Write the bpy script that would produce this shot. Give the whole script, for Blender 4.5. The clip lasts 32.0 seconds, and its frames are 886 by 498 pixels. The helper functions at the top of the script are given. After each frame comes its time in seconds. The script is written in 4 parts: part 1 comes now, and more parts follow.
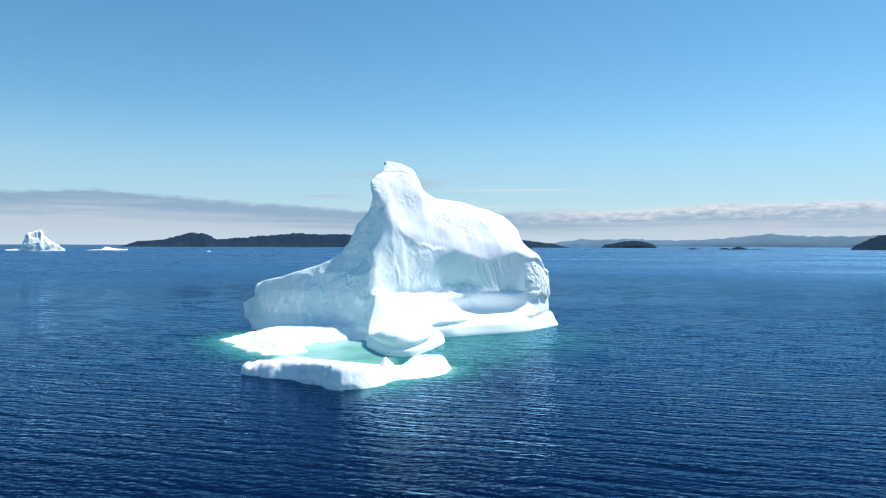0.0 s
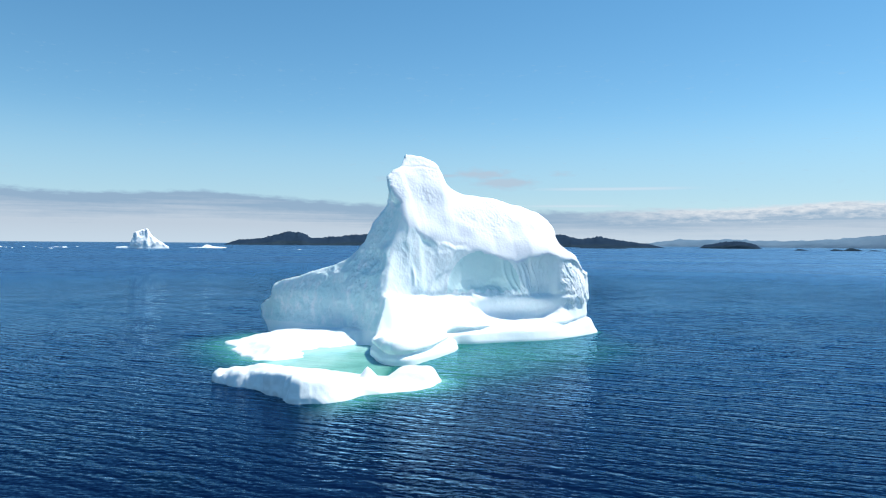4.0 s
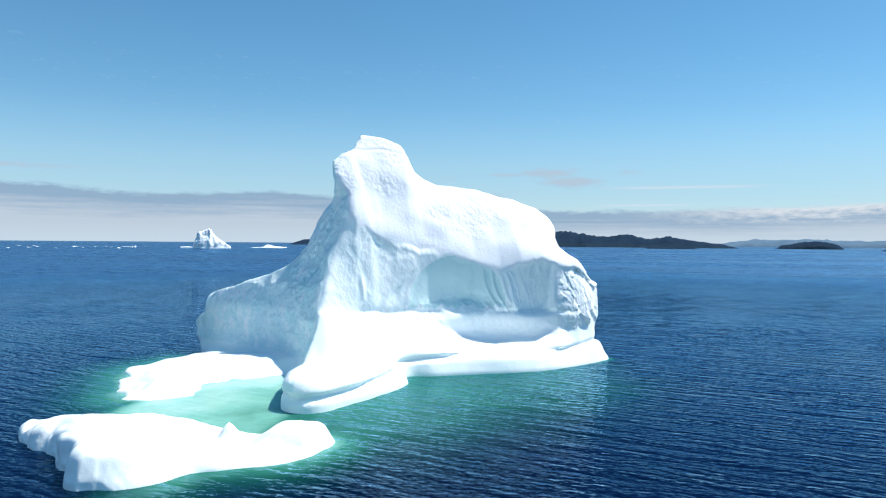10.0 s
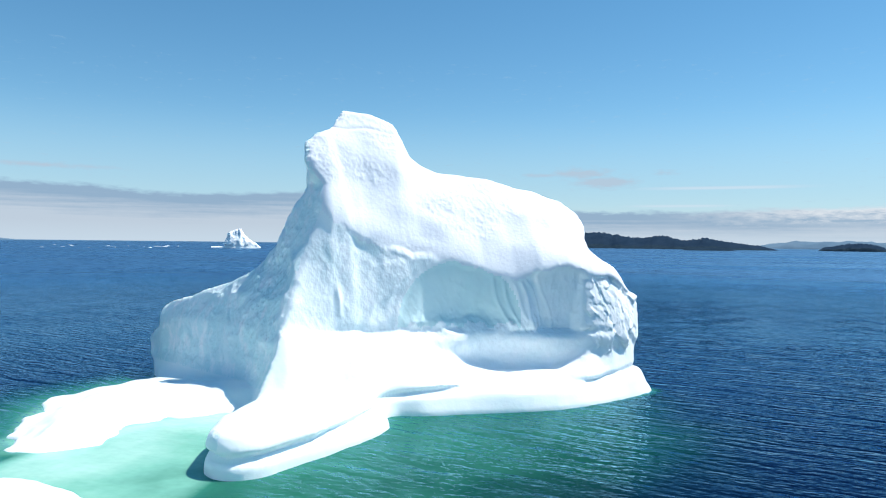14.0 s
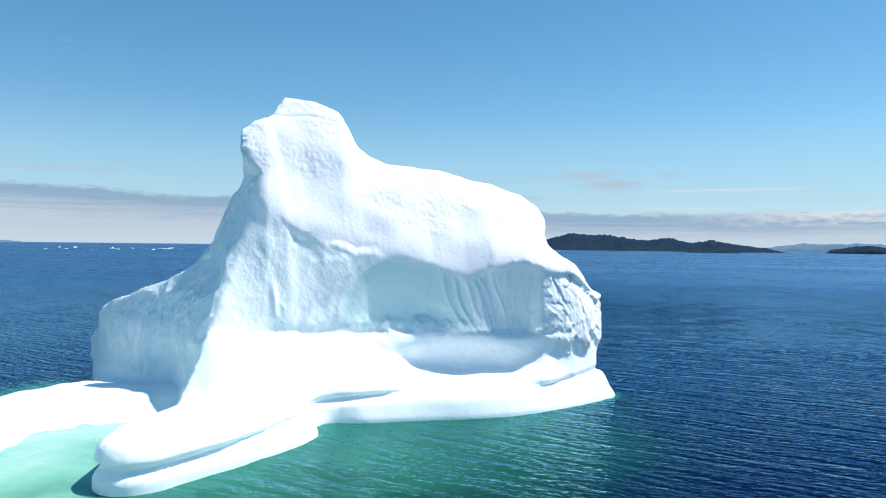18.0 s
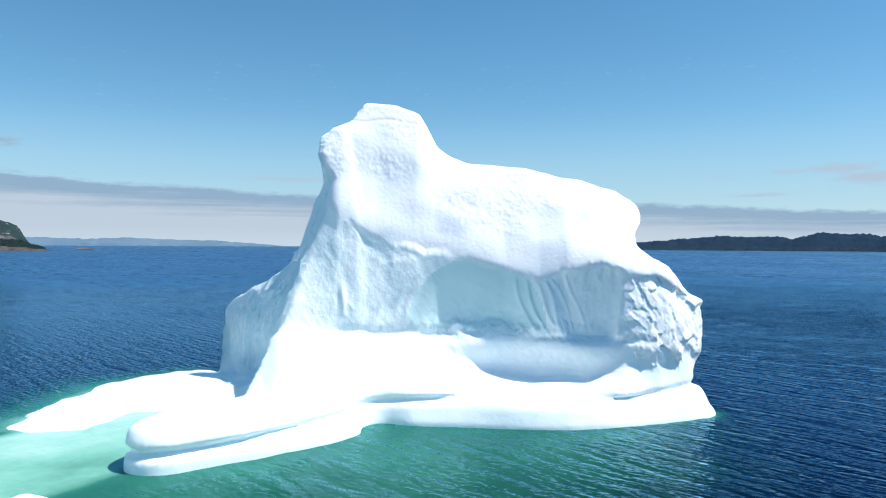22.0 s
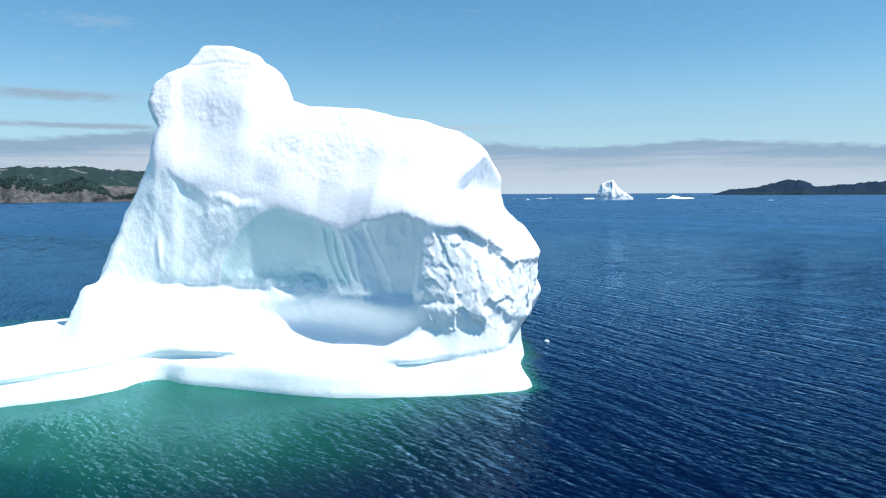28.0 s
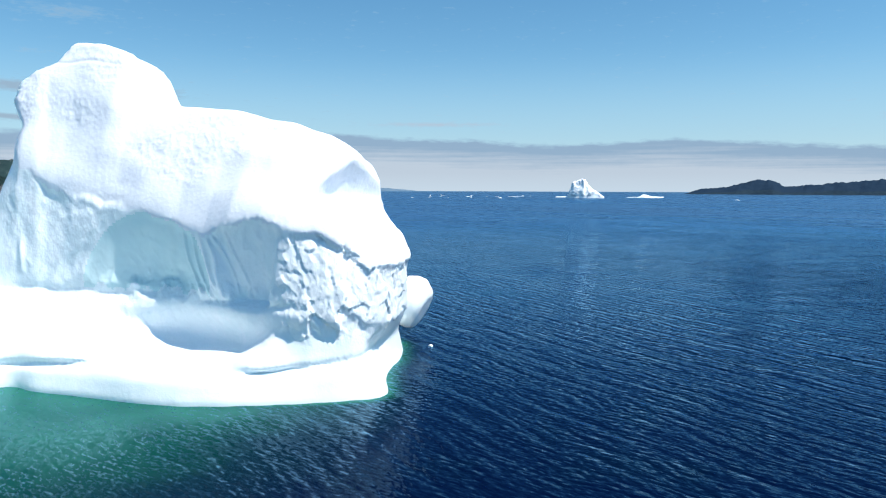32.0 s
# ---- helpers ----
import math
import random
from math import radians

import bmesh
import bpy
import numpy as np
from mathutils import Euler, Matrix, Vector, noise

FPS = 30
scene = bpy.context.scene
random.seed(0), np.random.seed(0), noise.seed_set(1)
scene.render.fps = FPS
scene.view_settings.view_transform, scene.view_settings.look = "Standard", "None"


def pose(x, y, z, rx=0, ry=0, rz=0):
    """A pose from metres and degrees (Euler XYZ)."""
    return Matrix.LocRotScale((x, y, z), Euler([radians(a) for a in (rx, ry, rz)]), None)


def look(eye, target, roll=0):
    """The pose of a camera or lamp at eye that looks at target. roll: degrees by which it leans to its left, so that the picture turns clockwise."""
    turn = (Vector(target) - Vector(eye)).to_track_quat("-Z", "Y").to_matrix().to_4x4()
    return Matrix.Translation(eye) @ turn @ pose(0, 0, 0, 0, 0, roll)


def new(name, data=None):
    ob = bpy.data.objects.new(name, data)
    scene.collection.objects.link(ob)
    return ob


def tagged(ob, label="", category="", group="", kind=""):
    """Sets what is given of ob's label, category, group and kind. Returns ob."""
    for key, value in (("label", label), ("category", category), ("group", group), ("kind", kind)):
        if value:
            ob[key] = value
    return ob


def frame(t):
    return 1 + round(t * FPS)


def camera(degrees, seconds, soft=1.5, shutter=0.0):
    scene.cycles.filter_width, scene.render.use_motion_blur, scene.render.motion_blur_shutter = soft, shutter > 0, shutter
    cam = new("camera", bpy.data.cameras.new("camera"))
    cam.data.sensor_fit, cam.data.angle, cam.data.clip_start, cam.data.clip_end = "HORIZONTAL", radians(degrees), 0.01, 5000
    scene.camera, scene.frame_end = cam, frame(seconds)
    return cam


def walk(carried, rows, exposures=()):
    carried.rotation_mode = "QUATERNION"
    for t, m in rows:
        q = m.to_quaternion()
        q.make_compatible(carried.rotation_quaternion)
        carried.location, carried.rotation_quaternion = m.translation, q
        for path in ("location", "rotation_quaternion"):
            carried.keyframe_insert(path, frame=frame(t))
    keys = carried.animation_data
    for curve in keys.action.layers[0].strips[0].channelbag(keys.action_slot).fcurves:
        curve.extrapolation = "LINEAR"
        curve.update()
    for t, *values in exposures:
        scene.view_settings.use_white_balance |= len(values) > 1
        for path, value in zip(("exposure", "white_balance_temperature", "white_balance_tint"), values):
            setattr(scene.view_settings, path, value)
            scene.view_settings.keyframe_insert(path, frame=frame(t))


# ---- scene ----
cam = camera(64.3, 32.0, soft=1.15)
PATH = [
    (0, (-0.065, 0.489, 14.948), (-0.034, 2.488, 14.932), 0.2),
    (0.5, (1.411, 0.905, 14.864), (1.444, 2.905, 14.85), 0.4),
    (1, (2.905, 1.649, 14.863), (2.939, 3.649, 14.848), 0.4),
    (1.5, (4.34, 2.464, 14.959), (4.376, 4.464, 14.942), 0.4),
    (2, (5.727, 3.593, 14.963), (5.764, 5.592, 14.945), 0.4),
    (2.5, (7.055, 4.72, 15.082), (6.991, 6.718, 15.061), 0.2),
    (3, (8.635, 6.329, 14.962), (8.424, 8.317, 14.943), 0.3),
    (3.5, (9.918, 7.932, 14.944), (9.707, 9.92, 14.925), 0.4),
    (5.5, (15.118, 15.409, 15.059), (14.788, 17.382, 15.04), 0.4),
    (6, (16.334, 17.495, 15.048), (16.004, 19.468, 15.03), 0.4),
    (6.5, (17.49, 19.536, 15.21), (17.161, 21.509, 15.191), 0.5),
    (7, (18.486, 21.67, 15.286), (18.157, 23.643, 15.267), 0.5),
    (7.5, (19.32, 23.798, 15.367), (18.99, 25.77, 15.348), 0.5),
    (8, (19.977, 25.954, 15.438), (19.647, 27.927, 15.417), 0.5),
    (8.5, (20.485, 28.165, 15.445), (20.096, 30.127, 15.424), 0.5),
    (9, (20.859, 30.401, 15.321), (20.468, 32.362, 15.303), 0.5),
    (9.5, (21.172, 32.588, 15.394), (20.757, 34.544, 15.372), 0.5),
    (10, (21.349, 34.914, 15.384), (20.931, 36.87, 15.363), 0.5),
    (10.5, (21.441, 37.025, 15.396), (20.955, 38.965, 15.374), 0.5),
    (11, (21.49, 39.365, 15.388), (20.983, 41.299, 15.366), 0.6),
    (11.5, (21.466, 41.653, 15.376), (20.959, 43.587, 15.355), 0.6),
    (12, (21.418, 43.909, 15.402), (20.911, 45.844, 15.379), 0.7),
    (12.5, (21.444, 46.12, 15.422), (20.934, 48.054, 15.4), 0.6),
    (13, (21.304, 48.519, 15.32), (20.794, 50.453, 15.301), 0.6),
    (13.5, (20.999, 50.836, 15.478), (20.492, 52.771, 15.456), 0.7),
    (14, (20.819, 53.154, 15.502), (20.312, 55.088, 15.482), 0.7),
    (14.5, (20.842, 54.86, 15.523), (20.333, 56.795, 15.504), 0.6),
    (16.5, (21.946, 57.14, 15.131), (21.448, 59.077, 15.115), 0.7),
    (17, (22.998, 57.689, 14.946), (22.499, 59.626, 14.932), 0.6),
    (17.5, (24.032, 58.267, 14.86), (23.52, 60.2, 14.847), 0.6),
    (18, (25.16, 58.93, 14.84), (24.635, 60.86, 14.827), 0.7),
    (18.5, (26.696, 59.716, 14.796), (26.139, 61.637, 14.783), 0.7),
    (19, (28.105, 60.558, 14.774), (27.468, 62.454, 14.761), 0.5),
    (19.5, (29.047, 61.272, 14.525), (28.314, 63.133, 14.521), 0.6),
    (20, (30.501, 62.163, 14.454), (29.677, 63.985, 14.452), 0.6),
    (20.5, (32.214, 63.171, 14.515), (31.279, 64.938, 14.511), 0.5),
    (21, (33.922, 64.19, 14.691), (32.893, 65.905, 14.683), 0.4),
    (21.5, (35.657, 65.278, 14.777), (34.572, 66.958, 14.767), 0.4),
    (22, (37.393, 66.541, 14.819), (36.293, 68.211, 14.807), 0.3),
    (22.5, (39.179, 68.075, 14.711), (38.078, 69.744, 14.679), 0.3),
    (23, (40.967, 69.543, 14.722), (39.864, 71.209, 14.614), 0.2),
    (23.5, (42.622, 71.047, 14.618), (41.527, 72.712, 14.457), 0.1),
    (24, (43.889, 72.785, 14.531), (42.712, 74.394, 14.37), 0.1),
    (24.5, (45.633, 74.497, 14.489), (44.434, 76.089, 14.329), 0.0),
    (26.5, (52.594, 83.278, 14.687), (51.147, 84.649, 14.525), -0.1),
    (27, (54.179, 85.562, 14.82), (52.734, 86.935, 14.656), -0.2),
    (27.5, (55.722, 87.983, 14.885), (54.277, 89.356, 14.722), -0.2),
    (28, (57.173, 90.46, 14.952), (55.728, 91.833, 14.791), -0.3),
    (28.5, (58.387, 92.42, 15.224), (56.944, 93.796, 15.061), -0.2),
    (29, (59.302, 93.774, 15.397), (57.86, 95.151, 15.236), -0.1),
    (29.5, (59.937, 94.497, 15.568), (58.495, 95.874, 15.407), -0.2),
    (30, (60.218, 94.711, 15.717), (58.786, 96.098, 15.554), 0.0),
    (30.5, (60.613, 94.989, 15.702), (59.191, 96.385, 15.537), -0.0),
    (31, (61.294, 95.563, 15.698), (59.88, 96.968, 15.532), 0.1),
    (31.5, (62.037, 96.457, 15.655), (60.631, 97.87, 15.486), 0.1),
    (32, (63.161, 97.582, 15.589), (61.762, 99.001, 15.419), 0.2),
]
walk(cam, [(t, look(eye, target, roll)) for t, eye, target, roll in PATH], [(0, 0.4), (32, 0.4)])

# ---- light: high sun from the east side, clear sky with a low cloud bank ----
SUN_AZ, SUN_EL = 63.0, 60.0  # degrees from +y towards +x, and above the horizon
sun_way = Vector((math.sin(radians(SUN_AZ)) * math.cos(radians(SUN_EL)), math.cos(radians(SUN_AZ)) * math.cos(radians(SUN_EL)), math.sin(radians(SUN_EL))))
sun = new("sun", bpy.data.lights.new("sun", "SUN"))
sun.data.energy, sun.data.angle, sun.data.color = 4.6, radians(0.55), (1.0, 0.97, 0.92)
sun.matrix_world = look(tuple(sun_way * 200), (0, 0, 0))

world = bpy.data.worlds.new("sky")
scene.world = world
world.use_nodes = True
wn, wl = world.node_tree.nodes, world.node_tree.links
sky = wn.new("ShaderNodeTexSky")
sky.sky_type, sky.sun_disc = "NISHITA", False
sky.sun_elevation, sky.sun_rotation = radians(SUN_EL), radians(SUN_AZ)
sky.altitude, sky.air_density, sky.dust_density, sky.ozone_density = 0, 1.0, 0.0, 5.0
vivid = wn.new("ShaderNodeHueSaturation")
vivid.inputs["Hue"].default_value, vivid.inputs["Saturation"].default_value = 0.487, 1.17
wl.new(sky.outputs[0], vivid.inputs["Color"])
wl.new(vivid.outputs[0], wn["Background"].inputs[0])
wn["Background"].inputs[1].default_value = 0.099


# ---- materials ----
def material(name, rough=0.5, color=(0.8, 0.8, 0.8), ior=1.45):
    m = bpy.data.materials.new(name)
    m.use_nodes = True
    b = m.node_tree.nodes["Principled BSDF"]
    b.inputs["Base Color"].default_value = (*color, 1)
    b.inputs["Roughness"].default_value = rough
    b.inputs["IOR"].default_value = ior
    return m, m.node_tree.nodes, m.node_tree.links, b


def noise_node(nodes, links, scale, detail=4.0, rough=0.55, stretch=(1, 1, 1), turn=(0, 0, 0)):
    co, mp, tx = nodes.new("ShaderNodeTexCoord"), nodes.new("ShaderNodeMapping"), nodes.new("ShaderNodeTexNoise")
    mp.inputs["Scale"].default_value, mp.inputs["Rotation"].default_value = stretch, [radians(a) for a in turn]
    tx.inputs["Scale"].default_value, tx.inputs["Detail"].default_value, tx.inputs["Roughness"].default_value = scale, detail, rough
    links.new(co.outputs["Object"], mp.inputs["Vector"])
    links.new(mp.outputs["Vector"], tx.inputs["Vector"])
    return tx.outputs["Fac"]


def ramp(nodes, links, source, stops):
    r = nodes.new("ShaderNodeValToRGB")
    while len(r.color_ramp.elements) < len(stops):
        r.color_ramp.elements.new(0.5)
    for el, (at, col) in zip(r.color_ramp.elements, stops):
        el.position, el.color = at, (*col, 1)
    links.new(source, r.inputs[0])
    return r.outputs[0]


def bump(nodes, links, source, strength, distance, after=None):
    b = nodes.new("ShaderNodeBump")
    b.inputs["Strength"].default_value, b.inputs["Distance"].default_value = strength, distance
    links.new(source, b.inputs["Height"])
    if after is not None:
        links.new(after, b.inputs["Normal"])
    return b.outputs["Normal"]


def mixed(nodes, links, fac, a, b, blend="MIX"):
    x = nodes.new("ShaderNodeMix")
    x.data_type, x.blend_type = "RGBA", blend
    for slot, v in ((0, fac), (6, a), (7, b)):
        if isinstance(v, (int, float)):
            x.inputs[slot].default_value = v
        elif isinstance(v, tuple):
            x.inputs[slot].default_value = (*v, 1)
        else:
            links.new(v, x.inputs[slot])
    return x.outputs[2]


def ice_material(name, low, high, rough, bumps, streak=None, cells=()):
    """Ice or packed snow: two tones in soft patches, fine relief given as (scale, strength, depth, stretch)."""
    m, n, l, b = material(name, rough, ior=1.31)
    big = noise_node(n, l, 0.22, 3.0)
    fine = noise_node(n, l, 2.2, 5.0)
    tone = ramp(n, l, big, [(0.32, low), (0.66, high)])
    tone = mixed(n, l, 0.12, tone, ramp(n, l, fine, [(0.3, low), (0.7, high)]))
    if streak:
        s = noise_node(n, l, 1.0, 4.0, 0.6, streak[0], streak[1])
        tone = mixed(n, l, ramp(n, l, s, [(0.5, (0, 0, 0)), (0.68, (1, 1, 1))]), tone, streak[2])
    l.new(tone, b.inputs["Base Color"])
    nor = None
    for scale, strength, depth, stretch in bumps:
        nor = bump(n, l, noise_node(n, l, scale, 4.0, 0.6, stretch), strength, depth, nor)
    for scale, strength, depth, stretch, turn in cells:  # scallops with sharp ridges between them
        co, mp, vo = n.new("ShaderNodeTexCoord"), n.new("ShaderNodeMapping"), n.new("ShaderNodeTexVoronoi")
        mp.inputs["Scale"].default_value, mp.inputs["Rotation"].default_value = stretch, [radians(a) for a in turn]
        vo.inputs["Scale"].default_value = scale
        l.new(co.outputs["Object"], mp.inputs["Vector"])
        l.new(mp.outputs["Vector"], vo.inputs["Vector"])
        nor = bump(n, l, vo.outputs["Distance"], strength, depth, nor)
    l.new(nor, b.inputs["Normal"])
    return m


SNOW = ice_material("wind_packed_snow", (0.80, 0.83, 0.885), (0.87, 0.89, 0.92), 0.75, [(0.5, 0.2, 0.2, (1, 1, 1)), (2.8, 0.22, 0.08, (1, 1, 1)), (6.0, 0.2, 0.025, (1, 1, 1))], None, [(2.4, 0.2, 0.075, (1, 1, 1), (0, 0, 0))])
WALL = ice_material("blue_white_glacier_ice", (0.84, 0.915, 0.925), (0.92, 0.95, 0.965), 0.4, [(0.4, 0.4, 0.3, (1, 1, 0.8)), (1.6, 0.4, 0.09, (1, 1, 0.8)), (5.0, 0.4, 0.03, (1, 1, 1))],
                    ((0.6, 0.6, 0.35), (10, 40, 0), (0.93, 0.955, 0.97)))
# the sunless left face's teal shade is put into this darker base colour
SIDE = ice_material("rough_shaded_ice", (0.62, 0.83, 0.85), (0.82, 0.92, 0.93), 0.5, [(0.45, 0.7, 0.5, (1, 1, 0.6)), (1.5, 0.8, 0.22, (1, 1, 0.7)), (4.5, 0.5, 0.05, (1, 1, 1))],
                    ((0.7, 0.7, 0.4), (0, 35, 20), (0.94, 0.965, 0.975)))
CRAG = ice_material("broken_glacier_ice", (0.86, 0.92, 0.935), (0.91, 0.945, 0.955), 0.4, [(1.2, 0.25, 0.15, (1, 1, 0.6)), (5.0, 0.4, 0.03, (1, 1, 1))], None,
                    [(1.5, 0.25, 0.2, (1, 1, 0.5), (-10, 24, 0))])
# wall ice for the alcoves, the overhang's teal shade painted into its colour
SHADE_ICE = ice_material("alcove_shade_ice", (0.60, 0.79, 0.80), (0.69, 0.84, 0.85), 0.3, [(0.5, 0.25, 0.2, (1, 1, 0.8)), (3.0, 0.2, 0.03, (1, 1, 1))])
LEDGE = ice_material("wave_polished_ice", (0.83, 0.93, 0.935), (0.91, 0.945, 0.955), 0.35, [(0.5, 0.3, 0.2, (1, 1, 1)), (2.0, 0.2, 0.04, (1, 1, 1))])


def sea_material():
    m, n, l, b = material("sea_water", 1.0, ior=1.33)
    b.inputs["Specular IOR Level"].default_value = 0.0

    def attribute(name):
        at = n.new("ShaderNodeAttribute")
        at.attribute_name = name
        return at.outputs["Fac"]

    def math_node(kind, a, c, d=None):
        x = n.new("ShaderNodeMath")
        x.operation = kind
        for slot, v in enumerate((a, c, d)):
            if isinstance(v, (int, float)):
                x.inputs[slot].default_value = v
            elif v is not None:
                l.new(v, x.inputs[slot])
        return x.outputs[0]

    mottled = math_node("MULTIPLY_ADD", noise_node(n, l, 0.11, 5.0, 0.6), 0.34, math_node("SUBTRACT", attribute("glow_tint"), 0.17))
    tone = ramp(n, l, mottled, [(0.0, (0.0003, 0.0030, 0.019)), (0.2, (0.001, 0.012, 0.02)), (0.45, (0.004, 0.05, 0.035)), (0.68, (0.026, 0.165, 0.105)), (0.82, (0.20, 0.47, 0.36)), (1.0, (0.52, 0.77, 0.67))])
    l.new(tone, b.inputs["Base Color"])
    # ripples: crossing trains of short waves on a warped plane, livelier in gusts and calmer in slicks
    def vector_node(kind, a, c):
        x = n.new("ShaderNodeVectorMath")
        x.operation = kind
        for slot, v in enumerate((a, c)):
            if isinstance(v, tuple):
                x.inputs[slot].default_value = v
            elif isinstance(v, float):
                x.inputs["Scale"].default_value = v
            elif v is not None:
                l.new(v, x.inputs["Scale" if kind == "SCALE" and slot else slot])
        return x.outputs["Value" if kind == "DOT_PRODUCT" else "Vector"]

    def noise_vector(scale, detail, stretch, turn):
        noise_node(n, l, scale, detail, 0.6, stretch, (0, 0, turn))
        return vector_node("SUBTRACT", n[len(n) - 1].outputs["Color"], (0.5, 0.5, 0.5))

    place = n.new("ShaderNodeTexCoord").outputs["Object"]
    warped = vector_node("ADD", place, vector_node("SCALE", noise_vector(0.12, 2.0, (1, 1, 1), 0), 2.4))
    rng = random.Random(12)
    slopes = None
    for k in range(11):
        if k < 5:  # long-crested wavelets with sharp crests
            lam, way, steep, peak = 1.15 * 1.19 ** k, radians(74 + rng.gauss(0, 8)), 0.20, 3.0
        else:  # shorter crossing ripples
            lam, way, steep, peak = 0.42 * 1.19 ** (k - 5), radians(76 + rng.gauss(0, 20)), 0.10, 1.5
        phase = math_node("ADD", vector_node("DOT_PRODUCT", warped, (math.cos(way) * 6.283 / lam, math.sin(way) * 6.283 / lam, 0)), rng.uniform(0, 6.28))
        crest = math_node("POWER", math_node("MULTIPLY_ADD", math_node("SINE", phase, 0.0), 0.5, 0.5), peak)
        wave = math_node("MULTIPLY", math_node("COSINE", phase, 0.0), crest)
        one = vector_node("SCALE", None, wave)
        one.node.inputs[0].default_value = (steep * math.cos(way), steep * math.sin(way), 0)
        slopes = one if slopes is None else vector_node("ADD", slopes, one)
    fine = vector_node("MULTIPLY", noise_vector(5.5, 4.0, (0.4, 1.0, 1), 0), (0.5, 1.1, 0.0))
    swell = vector_node("MULTIPLY", noise_vector(0.35, 5.0, (0.45, 1.0, 1), 9), (1.5, 1.5, 0.0))
    fine = vector_node("ADD", fine, vector_node("SCALE", swell, attribute("chop")))
    gust = ramp(n, l, noise_node(n, l, 0.012, 4.0, 0.55, (0.3, 1.0, 1), (0, 0, 14)), [(0.36, (0.55, 0.55, 0.55)), (0.56, (1, 1, 1))])
    patchy = ramp(n, l, noise_node(n, l, 0.11, 3.0), [(0.3, (0.6, 0.6, 0.6)), (0.65, (1.25, 1.25, 1.25))])
    lane = ramp(n, l, noise_node(n, l, 0.010, 5.0, 0.6, (0.35, 1.0, 1), (0, 0, 10)), [(0.38, (0, 0, 0)), (0.62, (1, 1, 1))])
    gloss = n.new("ShaderNodeBsdfGlossy")
    gloss.inputs["Color"].default_value = (0.36, 0.68, 0.96, 1)
    lively = math_node("SUBTRACT", 1.0, math_node("MULTIPLY", attribute("pool"), 0.8))
    reach = math_node("MULTIPLY", math_node("MULTIPLY", math_node("MULTIPLY_ADD", attribute("chop"), 0.15, 0.88), math_node("MULTIPLY", gust, patchy)), lively)
    l.new(math_node("MULTIPLY_ADD", math_node("MULTIPLY", attribute("chop"), gust), 0.32, 0.03), gloss.inputs["Roughness"])
    geo, rim, both = n.new("ShaderNodeNewGeometry"), n.new("ShaderNodeFresnel"), n.new("ShaderNodeMixShader")
    tilted = vector_node("ADD", geo.outputs["Normal"], vector_node("SCALE", vector_node("ADD", slopes, fine), reach))
    normal = vector_node("NORMALIZE", tilted, None)
    rim.inputs["IOR"].default_value = 1.16
    for socket in (gloss.inputs["Normal"], rim.inputs["Normal"]):
        l.new(normal, socket)
    l.new(math_node("MINIMUM", math_node("MULTIPLY", rim.outputs[0], math_node("MULTIPLY_ADD", math_node("MULTIPLY", attribute("chop"), lane), 0.7, 1.2)), 0.65), both.inputs[0])
    l.new(b.outputs[0], both.inputs[1])
    l.new(gloss.outputs[0], both.inputs[2])
    l.new(both.outputs[0], n["Material Output"].inputs["Surface"])
    return m


SEA = sea_material()


# ---- numpy helpers for sculpting ----
def lattice(ix, iy, iz, seed):
    h = (ix * 374761393 + iy * 668265263 + iz * 2147483647 + seed * 974634777).astype(np.int64)
    h = (h ^ (h >> 13)) * 1274126177
    h = h ^ (h >> 16)
    return ((h & 0xFFFF) / 32767.5 - 1.0).astype(np.float32)


def value_noise(p, seed=0):
    """Smooth noise in -1..1 at the rows of p."""
    i = np.floor(p).astype(np.int64)
    f = p - i
    f = f * f * f * (f * (f * 6 - 15) + 10)
    out = 0
    for a in (0, 1):
        for b in (0, 1):
            for c in (0, 1):
                w = (f[:, 0] if a else 1 - f[:, 0]) * (f[:, 1] if b else 1 - f[:, 1]) * (f[:, 2] if c else 1 - f[:, 2])
                out = out + w * lattice(i[:, 0] + a, i[:, 1] + b, i[:, 2] + c, seed)
    return out


def fractal(p, octaves=3, seed=0):
    out, amp = 0, 1.0
    for k in range(octaves):
        out, amp, p = out + amp * value_noise(p, seed + k), amp * 0.5, p * 2.03 + 7.1
    return out


def ridged(p, octaves=3, seed=0):
    out, amp = 0, 1.0
    for k in range(octaves):
        out, amp, p = out + amp * (1 - 2 * np.abs(value_noise(p, seed + k))), amp * 0.55, p * 2.1 + 3.3
    return out


def facets(p, size, seed):
    """Broken, flat-faced relief over the rows of p (two columns), in about -1..1."""
    g = p / size
    i = np.floor(g).astype(np.int64)
    high = np.full(len(p), -1e9)
    for a in (-1, 0, 1):
        for b in (-1, 0, 1):
            cx, cy, zero = i[:, 0] + a, i[:, 1] + b, 0 * i[:, 0]
            dx, dy = g[:, 0] - cx - 0.5 - 0.4 * lattice(cx, cy, zero, seed), g[:, 1] - cy - 0.5 - 0.4 * lattice(cx, cy, zero, seed + 1)
            plane = 0.3 * lattice(cx, cy, zero, seed + 2) + 0.7 * dx * lattice(cx, cy, zero, seed + 3) + 0.5 * dy * lattice(cx, cy, zero, seed + 4)
            high = np.maximum(high, plane - 0.55 * (dx * dx + dy * dy))
    return high * 1.4 - 0.2


